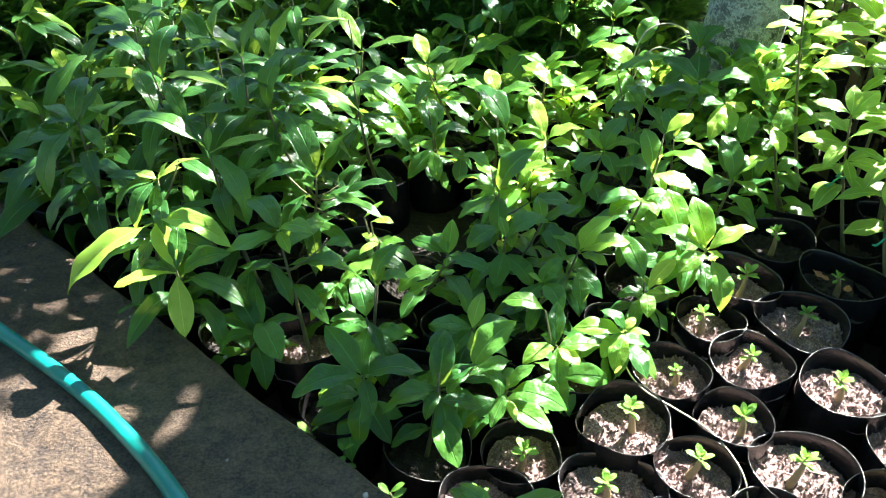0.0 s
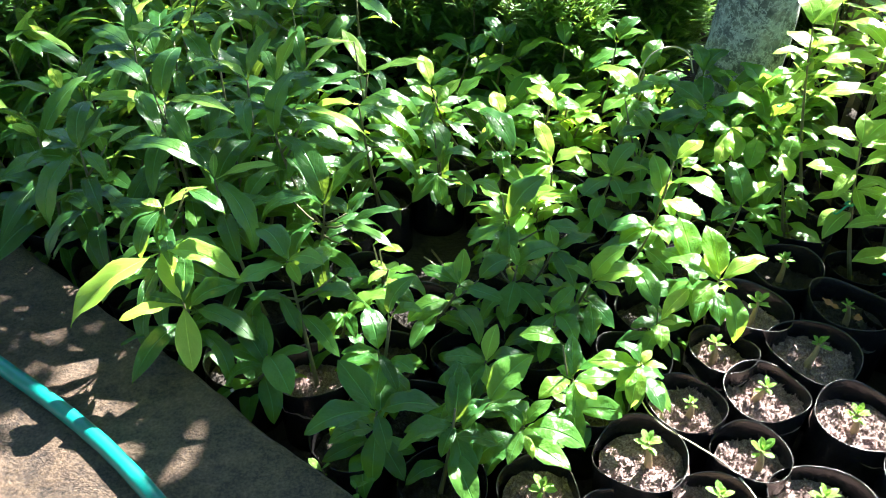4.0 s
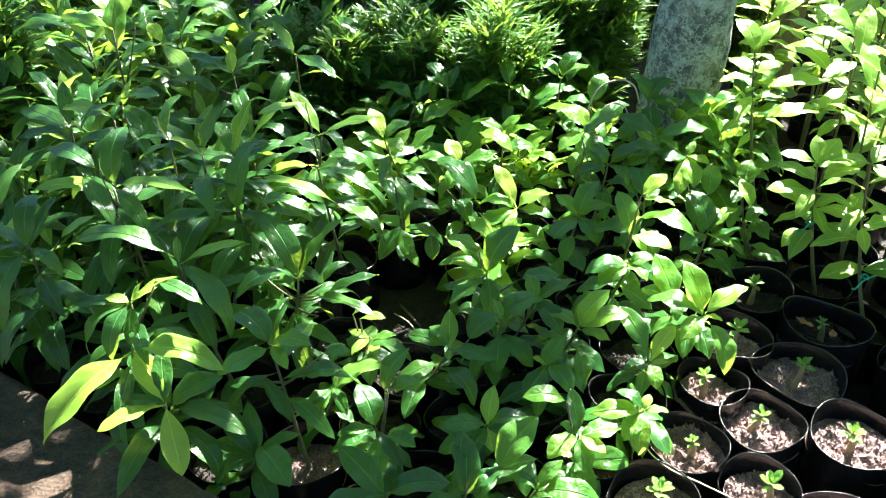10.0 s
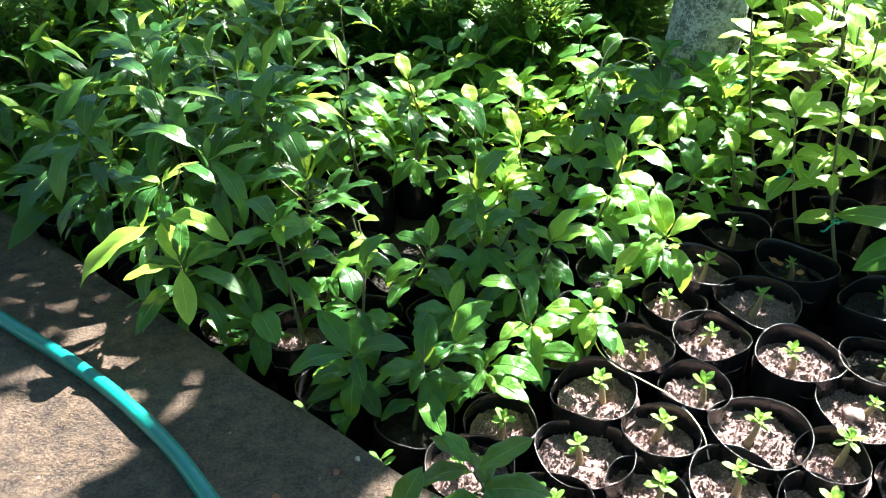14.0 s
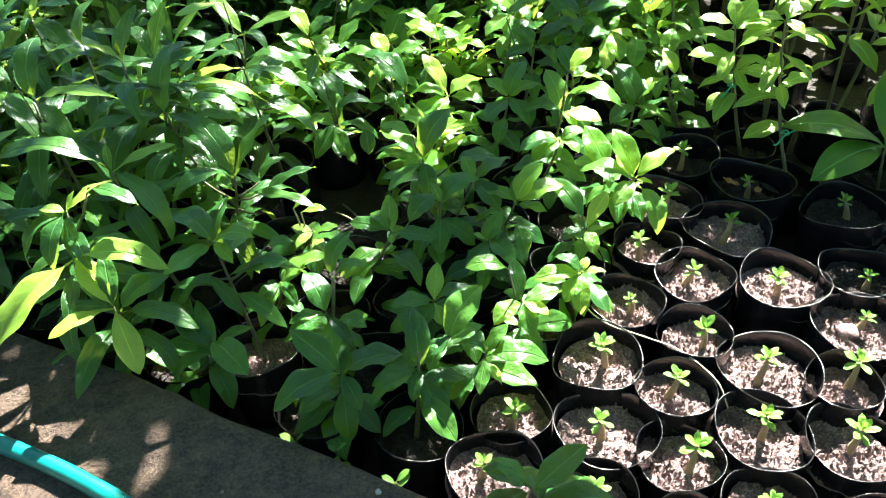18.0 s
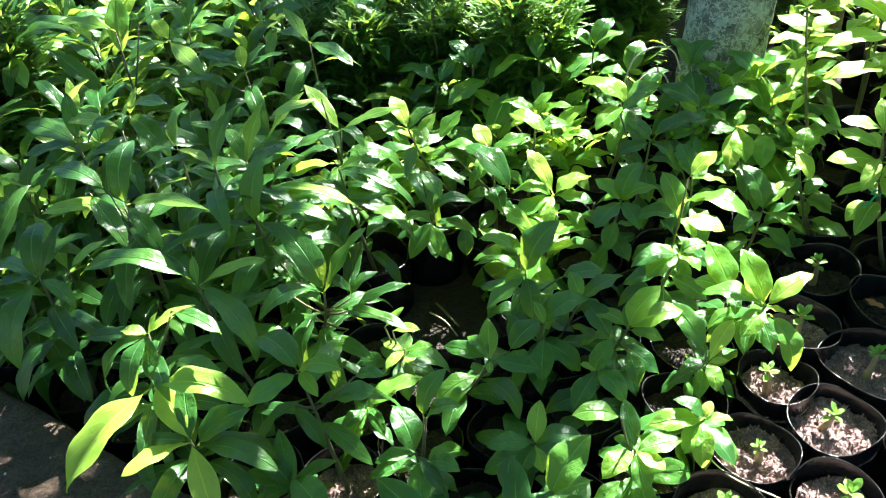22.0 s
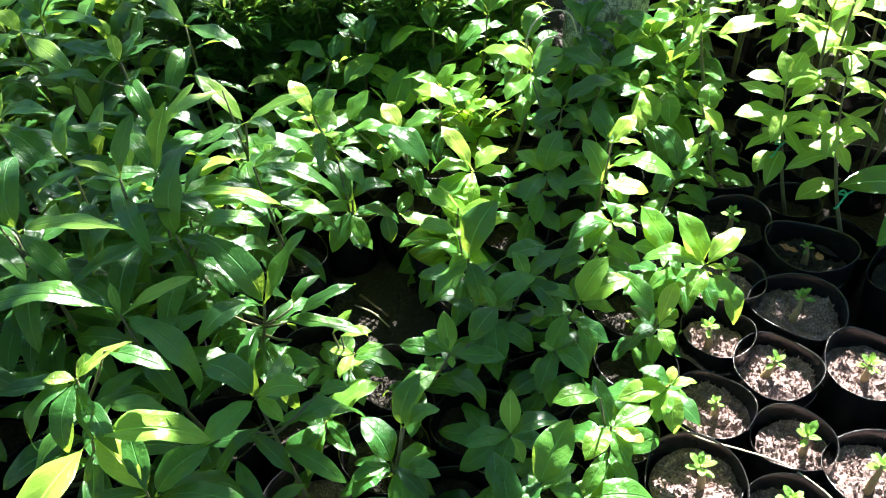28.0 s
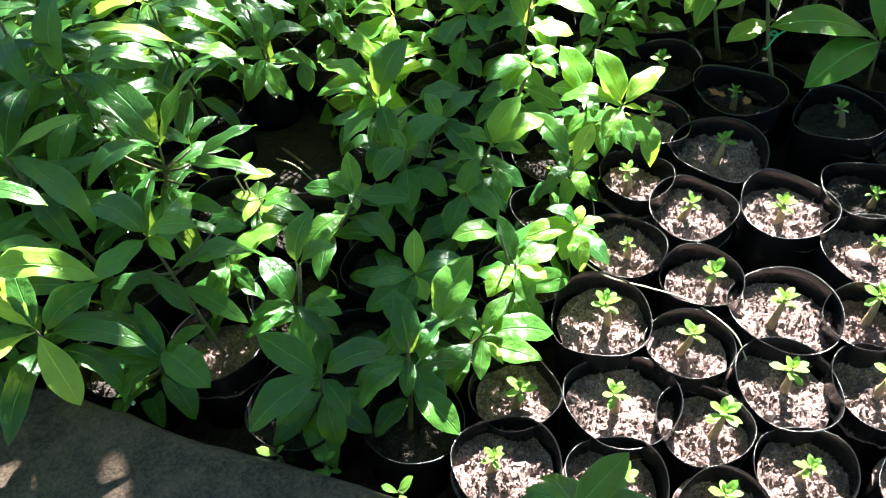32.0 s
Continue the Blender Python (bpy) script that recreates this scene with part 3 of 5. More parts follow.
SHADE += [  # seedlings at the far end of their rows, and behind
    (0.72, 1.14, -0.05, 0.12, 2.0, 6.5), (0.85, 1.05, -0.05, 0.13, 2.0, 6.0), (0.61, 1.15, -0.05, 0.07, 2.0, 5.0), (0.66, 1.21, -0.03, 0.07, 2.0, 3.5), (0.73, 1.25, -0.03, 0.06, 2.0, 3.0), (0.76, 0.98, -0.04, 0.06, 2.0, 3.0), (0.98, 0.88, -0.05, 0.12, 2.2, 1.6),
    (0.72, 1.75, 0.3, 0.16, 2.6, 1.0), (0.52, 1.70, 0.15, 0.08, 2.5, 0.8), (1.2, 2.0, 0.3, 0.2, 2.6, 0.6), (0.68, 1.38, -0.05, 0.09, 2.0, 3.5), (0.80, 1.25, -0.05, 0.10, 2.0, 3.0),
]
SHADE += [  # lance-leaved plants
    (-0.70, 1.22, 0.2, 0.14, 2.5, 1.7), (-0.42, 1.14, 0.2, 0.10, 2.4, 2.0), (-0.22, 1.06, 0.1, 0.08, 2.4, 1.8), (-0.36, 1.32, 0.25, 0.15, 2.4, 3.4), (-0.55, 1.45, 0.25, 0.17, 2.5, 3.0), (-0.85, 1.5, 0.25, 0.17, 2.5, 2.8), (-0.52, 1.22, 0.2, 0.10, 2.4, 3.0),
    (-0.30, 1.18, 0.12, 0.09, 2.4, 2.6), (-0.22, 1.55, 0.2, 0.10, 2.5, 2.0), (-0.06, 1.30, 0.0, 0.10, 2.4, 1.9), (-0.45, 1.75, 0.25, 0.2, 2.6, 3.2), (-0.9, 1.85, 0.25, 0.22, 2.6, 3.0), (0.0, 2.12, 0.2, 0.18, 2.7, 1.8), (-0.4, 2.25, 0.2, 0.25, 2.7, 2.4), (-0.02, 1.80, 0.16, 0.12, 2.6, 2.6),
]
# where the sun comes through the low bough over the path, as outlines on the path
GAPS = [
    [(-0.706, 0.686), (-0.704, 0.775), (-0.619, 0.772), (-0.579, 0.805), (-0.545, 0.802), (-0.565, 0.757), (-0.517, 0.779), (-0.426, 0.686), (-0.434, 0.651), (-0.463, 0.615), (-0.516, 0.590), (-0.532, 0.560), (-0.560, 0.525), (-0.583, 0.461)],
    [(-0.771, 0.793), (-0.676, 0.828), (-0.649, 0.839), (-0.615, 0.858), (-0.622, 0.787), (-0.712, 0.790)],
    [(-0.625, 0.919), (-0.618, 0.966), (-0.580, 0.968), (-0.583, 0.921), (-0.606, 0.893)],
    [(-0.564, 0.852), (-0.558, 0.901), (-0.538, 0.903), (-0.533, 0.879), (-0.547, 0.864)],
    [(-0.549, 0.843), (-0.542, 0.853), (-0.507, 0.808), (-0.532, 0.822)],
    [(-0.481, 0.773), (-0.492, 0.800), (-0.475, 0.804), (-0.470, 0.772)],
    [(-0.410, 0.746), (-0.392, 0.807), (-0.367, 0.793), (-0.384, 0.742)],
    [(-0.233, 0.474), (-0.219, 0.507), (-0.197, 0.528), (-0.183, 0.517), (-0.206, 0.478)],
    [(-0.178, 0.526), (-0.176, 0.551), (-0.150, 0.548), (-0.159, 0.530)],
    [(-0.182, 0.435), (-0.154, 0.485), (-0.110, 0.540), (-0.082, 0.583), (-0.053, 0.599), (-0.028, 0.556), (-0.009, 0.459)],
    [(-0.522, 0.746), (-0.515, 0.765), (-0.417, 0.671), (-0.425, 0.657)],
    [(-0.614, 0.825), (-0.610, 0.846), (-0.587, 0.824), (-0.592, 0.806)],
    [(-0.560, 0.779), (-0.556, 0.796), (-0.523, 0.770), (-0.527, 0.751)],
    [(-0.56, 0.885), (-0.51, 0.885), (-0.475, 0.83), (-0.50, 0.79), (-0.56, 0.80)],  # reaches the yellow-green plant over the edge
    [(-0.20, 0.81), (-0.10, 0.81), (-0.06, 0.74), (-0.12, 0.70), (-0.19, 0.745)],  # reaches the plants at the corner of the bed
]


for poly in GAPS[2:9]:  # the small ones open a little wider
    mx, my = sum(p[0] for p in poly) / len(poly), sum(p[1] for p in poly) / len(poly)
    poly[:] = [(mx + (p[0] - mx) * 1.3, my + (p[1] - my) * 1.3) for p in poly]


def in_gap(x, y):
    for poly in GAPS:
        inside = False
        for (ax, ay), (bx, by) in zip(poly, poly[1:] + poly[:1]):
            if (ay > y) != (by > y) and x < ax + (y - ay) / (by - ay) * (bx - ax):
                inside = not inside
        if inside:
            return True
    return False


# unseen crown boughs over path and bed, added to cut the skylight
OVERHEAD = [((-2.6 + 0.95 * i + 0.3 * math.sin(7 * i + j), -2.4 + 0.95 * j + 0.3 * math.sin(5 * i + 3 * j), 3.3 + 0.35 * math.sin(3 * i + 4 * j)), 0.62, 0.42) for i in range(6) for j in range(6) if -2.4 + 0.95 * j < 2.35]
tree(0.678, 1.80, [(0, 0, -0.05), (0.002, 0.0, 0.10), (0.012, 0.005, 0.3), (0.025, 0.01, 0.55), (0.0, 0.01, 1.0), (0.0, 0.0, 1.45), (-0.2, -0.03, 1.95), (-0.6, -0.05, 2.5), (-0.7, 0.0, 3.3)], 0.100,
     OVERHEAD, 12, "grey-barked tree with pale lichen patches standing among potted plants")
# unseen tree; boughs placed to throw shade on the SHADE spots
tree(1.15, 3.75, [(0, 0, -0.05), (0.0, 0.0, 0.4), (-0.03, -0.04, 1.2), (-0.1, -0.1, 2.0), (-0.15, -0.25, 2.6)], 0.10,
     [(tuple(Vector((x, y, z)) + SUN * (up / SUN.z)), r, d) for x, y, z, r, up, d in SHADE], 13, "grey tree with a spreading leafy crown behind the bed", 16, 6500)

t2 = tagged(new("tree"), "slender brown tree trunk behind the pale plants", "tree")
t2.location = (1.06, 2.02, bed(0, 2.02))
part("trunk", tube(glide([(0, 0, -0.03), (0.01, 0.01, 0.3), (0.09, 0.05, 0.6), (0.62, 0.2, 1.1), (1.4, 0.5, 1.9)], 6), [0.045 - 0.001 * i for i in range(25)], 14), BARK_BROWN, t2)


# ---- seedlings in their bags ----
def seedling(x, y, rim, dia, seed, size=1.0, lean=0.0, away=0.0, off=(0.0, 0.0), leaves=8, depth=0.031, shade_soil=False):
    rng = random.Random(seed)
    z0 = bed(x, y)
    h = rim - z0
    thing = new("potted_seedling")
    thing.location = (x, y, z0)
    tagged(thing, "small seedling with swollen pale stem in a black grow bag", "potted seedling", "seedling bags")
    pot_into(thing, rng, dia * 1.0, h, depth, 4.0, shade_soil)
    if not leaves:
        return thing
    base = Vector((off[0], off[1], h - depth))
    tip = base + Vector((0.012 * lean, 0.012 * away, 0.036 * size + max(0.0, min(depth, 0.05) - 0.028)))
    mid = base.lerp(tip, 0.5) + Vector((0.002, 0, 0))
    part("stem", tube(glide([base - Vector((0, 0, 0.006)), base, mid, tip], 3), [0.0062, 0.0066, 0.0068, 0.0064, 0.006, 0.0052, 0.0045, 0.004, 0.0034, 0.0028], 8), CAUDEX, thing)
    az = rng.uniform(0, 360)
    for k in range(leaves):
        leaf_at(thing, "seedling", rng, tip - Vector((0, 0, 0.0008 * k)), az, 74 - 8.0 * k + rng.uniform(-10, 10), size * rng.uniform(0.016, 0.023) * min(1, 0.7 + 0.08 * k), rng.uniform(-15, 15), 1.05)
        az += 137.5
    return thing


BAGGED = [
    (0.260, 0.785, 0.136, 1.15), (0.213, 0.668, 0.141, 1.1), (0.042, 0.652, 0.130, 0.9), (0.105, 0.735, 0.115, 1.1), (0.334, 0.703, 0.112, 1.1),
    (0.417, 0.783, 0.112, 1.2), (0.483, 0.698, 0.150, 1.15), (0.598, 0.847, 0.140, 1.1), (0.472, 0.899, 0.127, 0.9), (0.424, 0.987, 0.114, 1.0),
    (0.344, 0.881, 0.118, 0.75), (0.583, 0.991, 0.142, 1.0), (0.662, 0.738, 0.136, 0.8), (0.411, 0.608, 0.137, 1.2), (0.294, 0.600, 0.116, 1.35),
]
BAGGED += [
    (0.518, 0.554, 0.132, 1.2), (0.577, 0.640, 0.106, 1.3), (0.690, 0.608, 0.126, 1.0), (0.640, 0.490, 0.125, 1.1), (0.150, 0.585, 0.120, 1.1),
    (0.376, 0.505, 0.116, 1.0), (0.727, 0.821, 0.122, 0.8), (0.502, 1.084, 0.144, 1.2), (0.674, 1.081, 0.146, 0.7), (0.602, 1.203, 0.132, 1.1),
    (0.800, 0.960, 0.140, 0.9), (0.25, 0.50, 0.12, 1.1), (0.49, 0.43, 0.125, 1.1), (0.79, 0.69, 0.13, 1.0), (0.85, 0.84, 0.13, 1.0), (0.77, 0.55, 0.13, 1.0),
]
for i, (x, y, dia, size) in enumerate(BAGGED):
    rng = random.Random(900 + i)
    # bags far back and right: darker, deeper soil stands in for shade
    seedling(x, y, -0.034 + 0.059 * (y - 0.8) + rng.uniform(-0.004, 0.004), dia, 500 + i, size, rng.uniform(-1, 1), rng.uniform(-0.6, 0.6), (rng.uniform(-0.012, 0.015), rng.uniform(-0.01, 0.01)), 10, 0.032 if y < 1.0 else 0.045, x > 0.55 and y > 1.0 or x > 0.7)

# ---- glossy plants in the middle of the bed ----
G = dict(label="bushy young plant with glossy oval leaves in a grow bag", group="glossy plants")
W = dict(label="young plant with long dark green lance leaves in a grow bag", group="lance-leaved plants")
P = dict(label="tall young plant with pale lime green leaves in a grow bag", group="pale plants")
S = dict(label="clump of broad arching strap leaves in a black grow bag", group="")
specs = []


def put(kind, x, y, top, **kw):
    base = {"glossy": G, "lance": W, "pale": P, "strap": S}[kind]
    crown = {"more": 14 if kind == "lance" else 10, "length": 0.13 if kind == "lance" else 0.085, "head": "", "gap": 0.014 if kind == "lance" else 0.011} if "leaves" in kw else {}
    specs.append((kind, x, y, top, {"dia": 0.108 if kind == "pale" else 0.125, **base, **crown, **kw}))


# lime and yellow: new growth, and sunlit leaves with the sun put into colour
put("lance", -0.492, 1.286, 0.275, leaves=((71, 45, 0.101, 1.31, "lance"), (-55, -28, 0.102, 1.11, "lance"), (-33, 8, 0.165, 0.69, "young_lance"), (109, 20, 0.081, 1.31, "lance"),))
put("lance", -0.303, 1.232, 0.243, leaves=((57, 55, 0.108, 1.31, "lance"), (-161, 2, 0.146, 0.92, "lance"), (162, 0, 0.135, 0.73, "lance", (0.048, -0.006, 0.030)), (-25, 5, 0.096, 1.04, "lance", (0.027, -0.004, -0.001)), (-36, -15, 0.089, 1.19, "lance"),))
put("lance", -0.350, 1.291, 0.312, leaves=((151, 20, 0.064, 1.07, "yellow"), (37, 55, 0.090, 1.26, "lance"), (159, -8, 0.117, 0.77, "lance"), (-10, 12, 0.052, 1.24, "young_lance", (-0.002, 0.000, -0.015)),), branches=((-0.306, 1.302, 0.300, ((49, 52, 0.097, 0.72, "lime"), (46, -5, 0.084, 1.08, "lance"), (114, 30, 0.073, 1.07, "lance"),), 6),))
put("lance", -0.411, 1.362, 0.310, leaves=((51, 52, 0.083, 1.31, "lance"), (-178, 0, 0.059, 1.31, "lance"),))
put("lance", -0.505, 1.493, 0.320, leaves=((-53, -20, 0.121, 1.23, "lance"), (-102, -10, 0.043, 1.31, "lance"), (-38, 20, 0.110, 1.16, "lance"), (-143, -0, 0.075, 1.31, "lance"), (53, 50, 0.050, 1.24, "young_lance"),))
put("lance", -0.164, 1.473, 0.240, leaves=((122, 32, 0.115, 0.96, "young_lance"), (-143, 8, 0.101, 1.02, "young_lance", (-0.022, 0.003, 0.063)), (-3, 14, 0.113, 0.92, "young_lance"), (-59, -6, 0.068, 1.31, "lance"), (-168, -8, 0.087, 1.31, "lance"), (-176, -5, 0.092, 1.52, "yellow", (-0.021, 0.003, -0.065)),))
put("lance", -0.175, 1.371, 0.225, leaves=((-34, -18, 0.141, 0.96, "lance"), (-3, 20, 0.050, 1.24, "lime"), (-28, -10, 0.072, 1.08, "lime", (0.035, -0.005, -0.083)), (-49, -0, 0.067, 1.31, "lance"),))
put("lance", -0.280, 1.306, 0.255, leaves=((-26, -12, 0.156, 0.71, "young_lance"), (32, 25, 0.064, 1.31, "lance"), (-168, 0, 0.052, 1.31, "lance"),))
put("glossy", -0.027, 1.410, 0.083, foot=(-0.03, 1.505), leaves=((-7, 12, 0.073, 1.31, "lance"), (-63, -30, 0.065, 1.22, "glossy", (-0.013, 0.002, 0.089)), (-77, -48, 0.067, 1.09, "glossy", (-0.005, 0.001, -0.025)), (-97, -45, 0.055, 1.22, "glossy", (0.052, -0.007, -0.038)), (111, 25, 0.096, 0.79, "glossy"), (-177, -15, 0.072, 1.05, "glossy"),))
put("lance", -0.391, 1.146, 0.209, leaves=((-51, -38, 0.135, 1.06, "lance"), (166, 8, 0.171, 0.73, "lance"), (131, 12, 0.086, 1.31, "lance"), (3, 14, 0.104, 0.84, "young_lance"), (126, 35, 0.046, 0.79, "young"), (94, 45, 0.044, 0.79, "young"), (8, 10, 0.057, 1.31, "lance"),))
put("lance", -0.219, 1.135, 0.167, leaves=((127, 48, 0.119, 1.23, "lance"), (16, 48, 0.118, 1.25, "lance"), (-155, 4, 0.103, 1.31, "lance"), (0, 18, 0.095, 1.03, "lance", (0.035, -0.005, -0.037)), (-34, -2, 0.131, 0.75, "lance", (0.009, -0.001, -0.034)), (22, 25, 0.057, 1.11, "lance", (0.035, -0.005, -0.016)), (-158, -22, 0.097, 1.31, "lance", (0.023, -0.003, -0.078)), (-168, -5, 0.076, 1.31, "lance", (-0.056, 0.008, 0.007)),))
put("lance", -0.444, 1.046, 0.221, leaves=((167, 8, 0.037, 1.47, "young"), (31, 50, 0.033, 1.08, "young"), (8, 25, 0.043, 0.92, "young"), (-37, -8, 0.081, 1.31, "lance", (0.042, -0.006, 0.036)), (-19, -22, 0.076, 1.31, "lance", (0.014, -0.002, -0.057)), (-160, -45, 0.100, 1.31, "lance"), (167, -5, 0.096, 0.96, "lance"), (-8, 30, 0.087, 0.69, "young_lance"), (-117, -40, 0.082, 1.31, "lance"), (-85, -45, 0.070, 1.31, "lance"),), branches=((-0.443, 0.988, 0.181, ((-138, -20, 0.156, 1.15, "yellow"), (-19, -6, 0.131, 0.67, "lime"),), 6),))
put("lance", -0.260, 0.990, 0.162, foot=(-0.235, 0.952), more=5, dry=True, leaves=((130, 14, 0.082, 1.18, "glossy"), (-156, -8, 0.082, 1.09, "glossy"), (-22, 12, 0.065, 1.17, "lime"), (-51, -42, 0.077, 0.76, "glossy", (-0.021, 0.003, -0.063)), (-5, 6, 0.065, 1.22, "glossy", (0.032, -0.004, -0.060)), (-58, -16, 0.046, 0.96, "lime"), (-12, 6, 0.042, 1.04, "glossy", (0.070, -0.009, -0.021)),))
put("lance", -0.402, 0.927, 0.137, leaves=((121, 34, 0.083, 1.35, "yellow"), (-154, 3, 0.088, 1.04, "yellow"), (-76, -44, 0.098, 1.06, "yellow"), (19, 18, 0.079, 1.09, "glossy", (0.007, -0.001, -0.012)), (-27, -8, 0.114, 1.07, "lance", (0.007, -0.001, -0.012)), (174, 8, 0.069, 1.22, "lance"), (92, 38, 0.083, 1.31, "lance"),))
put("glossy", -0.295, 0.915, 0.020, leaves=((131, 22, 0.080, 0.95, "glossy"), (99, 42, 0.083, 1.31, "lance"), (-58, -12, 0.081, 1.22, "glossy", (0.003, -0.000, 0.025)), (-158, -15, 0.067, 1.31, "lance"), (22, 10, 0.068, 1.07, "lance"), (153, -0, 0.079, 1.31, "lance"),))
put("glossy", -0.184, 1.023, 0.031, more=5, leaves=((8, 18, 0.091, 1.04, "lime"), (-135, -35, 0.075, 0.84, "lime"), (-69, -10, 0.055, 0.82, "glossy"), (-149, -5, 0.048, 1.09, "glossy"),))
put("glossy", -0.126, 0.906, 0.058, leaves=((110, 34, 0.071, 1.22, "glossy"), (38, 46, 0.071, 0.97, "glossy", (0.018, -0.002, 0.067)), (-3, 18, 0.048, 1.22, "glossy", (0.021, -0.003, 0.067)), (-177, 0, 0.055, 1.03, "glossy"), (-165, -12, 0.062, 1.22, "glossy"), (-99, -25, 0.060, 1.22, "glossy", (0.005, -0.001, -0.012)), (-32, -2, 0.047, 1.22, "glossy", (0.014, -0.002, -0.018)), (-59, -30, 0.065, 1.31, "lance"),))
put("glossy", -0.118, 1.102, 0.057, leaves=((-11, 12, 0.044, 1.16, "lime"), (159, 16, 0.035, 1.56, "yellow"), (48, -5, 0.034, 1.56, "yellow", (-0.008, 0.001, -0.039)), (-132, -0, 0.048, 1.18, "young"), (13, 38, 0.042, 1.40, "young", (-0.023, 0.003, 0.049)), (-26, 15, 0.046, 1.18, "young", (-0.013, 0.002, 0.039)),))
put("glossy", -0.002, 1.018, 0.091, leaves=((79, 46, 0.060, 1.03, "lime"), (147, 3, 0.071, 0.93, "glossy"), (121, 15, 0.048, 1.04, "glossy"), (-29, 0, 0.075, 0.97, "glossy"), (-103, -18, 0.019, 1.47, "young"), (27, 22, 0.062, 1.22, "glossy", (0.028, -0.004, 0.012)),))
put("glossy", 0.095, 1.087, 0.075, leaves=((111, 45, 0.040, 1.27, "young"), (15, 16, 0.078, 1.22, "glossy"), (14, 9, 0.022, 1.47, "young"), (124, 8, 0.050, 1.22, "glossy", (-0.027, 0.004, -0.013)), (-109, -35, 0.068, 1.17, "glossy", (-0.001, 0.000, -0.028)),), branches=((0.157, 1.113, 0.086, ((101, 42, 0.046, 1.24, "lime"), (-43, 5, 0.036, 1.47, "young"), (9, 18, 0.075, 1.22, "glossy"), (-65, -22, 0.073, 1.08, "glossy"), (-178, -10, 0.062, 1.17, "glossy"),), 6),))
put("glossy", 0.086, 1.165, 0.110, leaves=((26, 46, 0.098, 1.14, "glossy"), (147, 8, 0.061, 1.07, "lime", (-0.013, 0.002, 0.047)), (-151, -15, 0.083, 1.09, "glossy"), (-93, -42, 0.068, 1.12, "glossy"), (-9, 6, 0.071, 1.22, "glossy", (0.052, -0.007, -0.014)), (-166, 0, 0.036, 1.24, "lime"), (163, 10, 0.081, 0.66, "glossy"),))
put("glossy", 0.211, 1.050, 0.070, leaves=((16, 46, 0.082, 1.06, "lime"), (139, 10, 0.055, 1.24, "lime"), (-3, 14, 0.087, 1.08, "lime"), (-87, -38, 0.057, 1.22, "glossy", (0.002, -0.000, -0.042)), (-36, -4, 0.055, 1.22, "glossy"), (60, 37, 0.048, 1.22, "glossy"),))
put("glossy", 0.151, 1.005, 0.043, leaves=((33, 40, 0.065, 1.22, "glossy", (-0.010, 0.001, -0.012)), (-176, 40, 0.034, 1.24, "young"), (-179, 0, 0.045, 1.14, "lime", (0.005, -0.001, -0.031)), (-20, 40, 0.032, 1.22, "glossy"), (-64, -15, 0.061, 1.22, "glossy"), (-135, -15, 0.073, 0.95, "glossy"),))
put("glossy", 0.293, 1.326, 0.097, leaves=((34, 48, 0.080, 1.22, "glossy"), (120, 20, 0.064, 1.24, "lime"), (-1, 14, 0.068, 1.24, "lime"), (-144, -10, 0.075, 1.22, "glossy"), (-76, -18, 0.062, 1.22, "glossy"),))
put("glossy", 0.377, 1.271, 0.084, leaves=((103, 46, 0.086, 1.13, "lime"), (171, 2, 0.076, 1.22, "glossy"), (-34, -5, 0.076, 1.56, "yellow"), (-44, 2, 0.109, 0.96, "lime", (0.006, -0.001, 0.032)), (-70, -25, 0.045, 1.24, "lime"), (20, 28, 0.063, 1.56, "yellow", (0.009, -0.001, 0.080)), (113, 15, 0.054, 1.22, "glossy"),))
put("glossy", 0.428, 1.345, 0.110, leaves=((112, 30, 0.058, 1.22, "glossy"), (25, 15, 0.039, 1.24, "lime"), (99, 40, 0.069, 1.22, "glossy"), (-25, -5, 0.058, 1.24, "lime"),))
put("glossy", 0.529, 1.275, 0.066, leaves=((104, 44, 0.088, 1.14, "glossy"), (-37, -20, 0.077, 0.98, "lime"), (53, 30, 0.058, 1.22, "glossy"), (-159, -16, 0.065, 1.22, "glossy"), (23, 20, 0.081, 0.83, "lime"),))
put("glossy", 0.619, 1.301, 0.060, leaves=((-61, -10, 0.055, 1.22, "glossy"), (159, 5, 0.047, 1.22, "glossy"), (30, 18, 0.051, 1.22, "glossy"),), branches=((0.611, 1.325, 0.121, ((52, 46, 0.064, 1.24, "lime"), (25, 22, 0.047, 1.24, "lime", (0.002, -0.000, 0.017)), (-90, -25, 0.066, 1.39, "yellow", (-0.011, 0.001, 0.029)), (111, 18, 0.039, 1.24, "lime"), (-138, -10, 0.045, 1.22, "glossy"),), 6),))
put("glossy", 0.546, 1.437, 0.140, leaves=((45, 35, 0.039, 1.24, "lime"), (-53, -0, 0.049, 1.56, "yellow"), (-97, -25, 0.076, 1.24, "lime"), (-121, -28, 0.093, 1.08, "yellow"), (-117, -25, 0.078, 1.21, "glossy", (0.053, -0.007, -0.019)), (-167, 8, 0.063, 1.22, "glossy"),))
put("glossy", 0.510, 1.503, 0.150, leaves=((137, 18, 0.095, 1.22, "glossy"), (-4, 8, 0.107, 1.15, "glossy"), (-129, -15, 0.051, 1.22, "glossy"), (-62, -8, 0.054, 1.22, "glossy"),))
put("glossy", 0.385, 1.442, 0.135, leaves=((3, 10, 0.118, 0.79, "glossy"), (-164, -4, 0.069, 1.22, "glossy"), (119, 20, 0.056, 1.22, "glossy"), (-60, -20, 0.059, 1.22, "glossy"), (15, 20, 0.075, 0.99, "glossy", (-0.056, 0.008, 0.063)),))
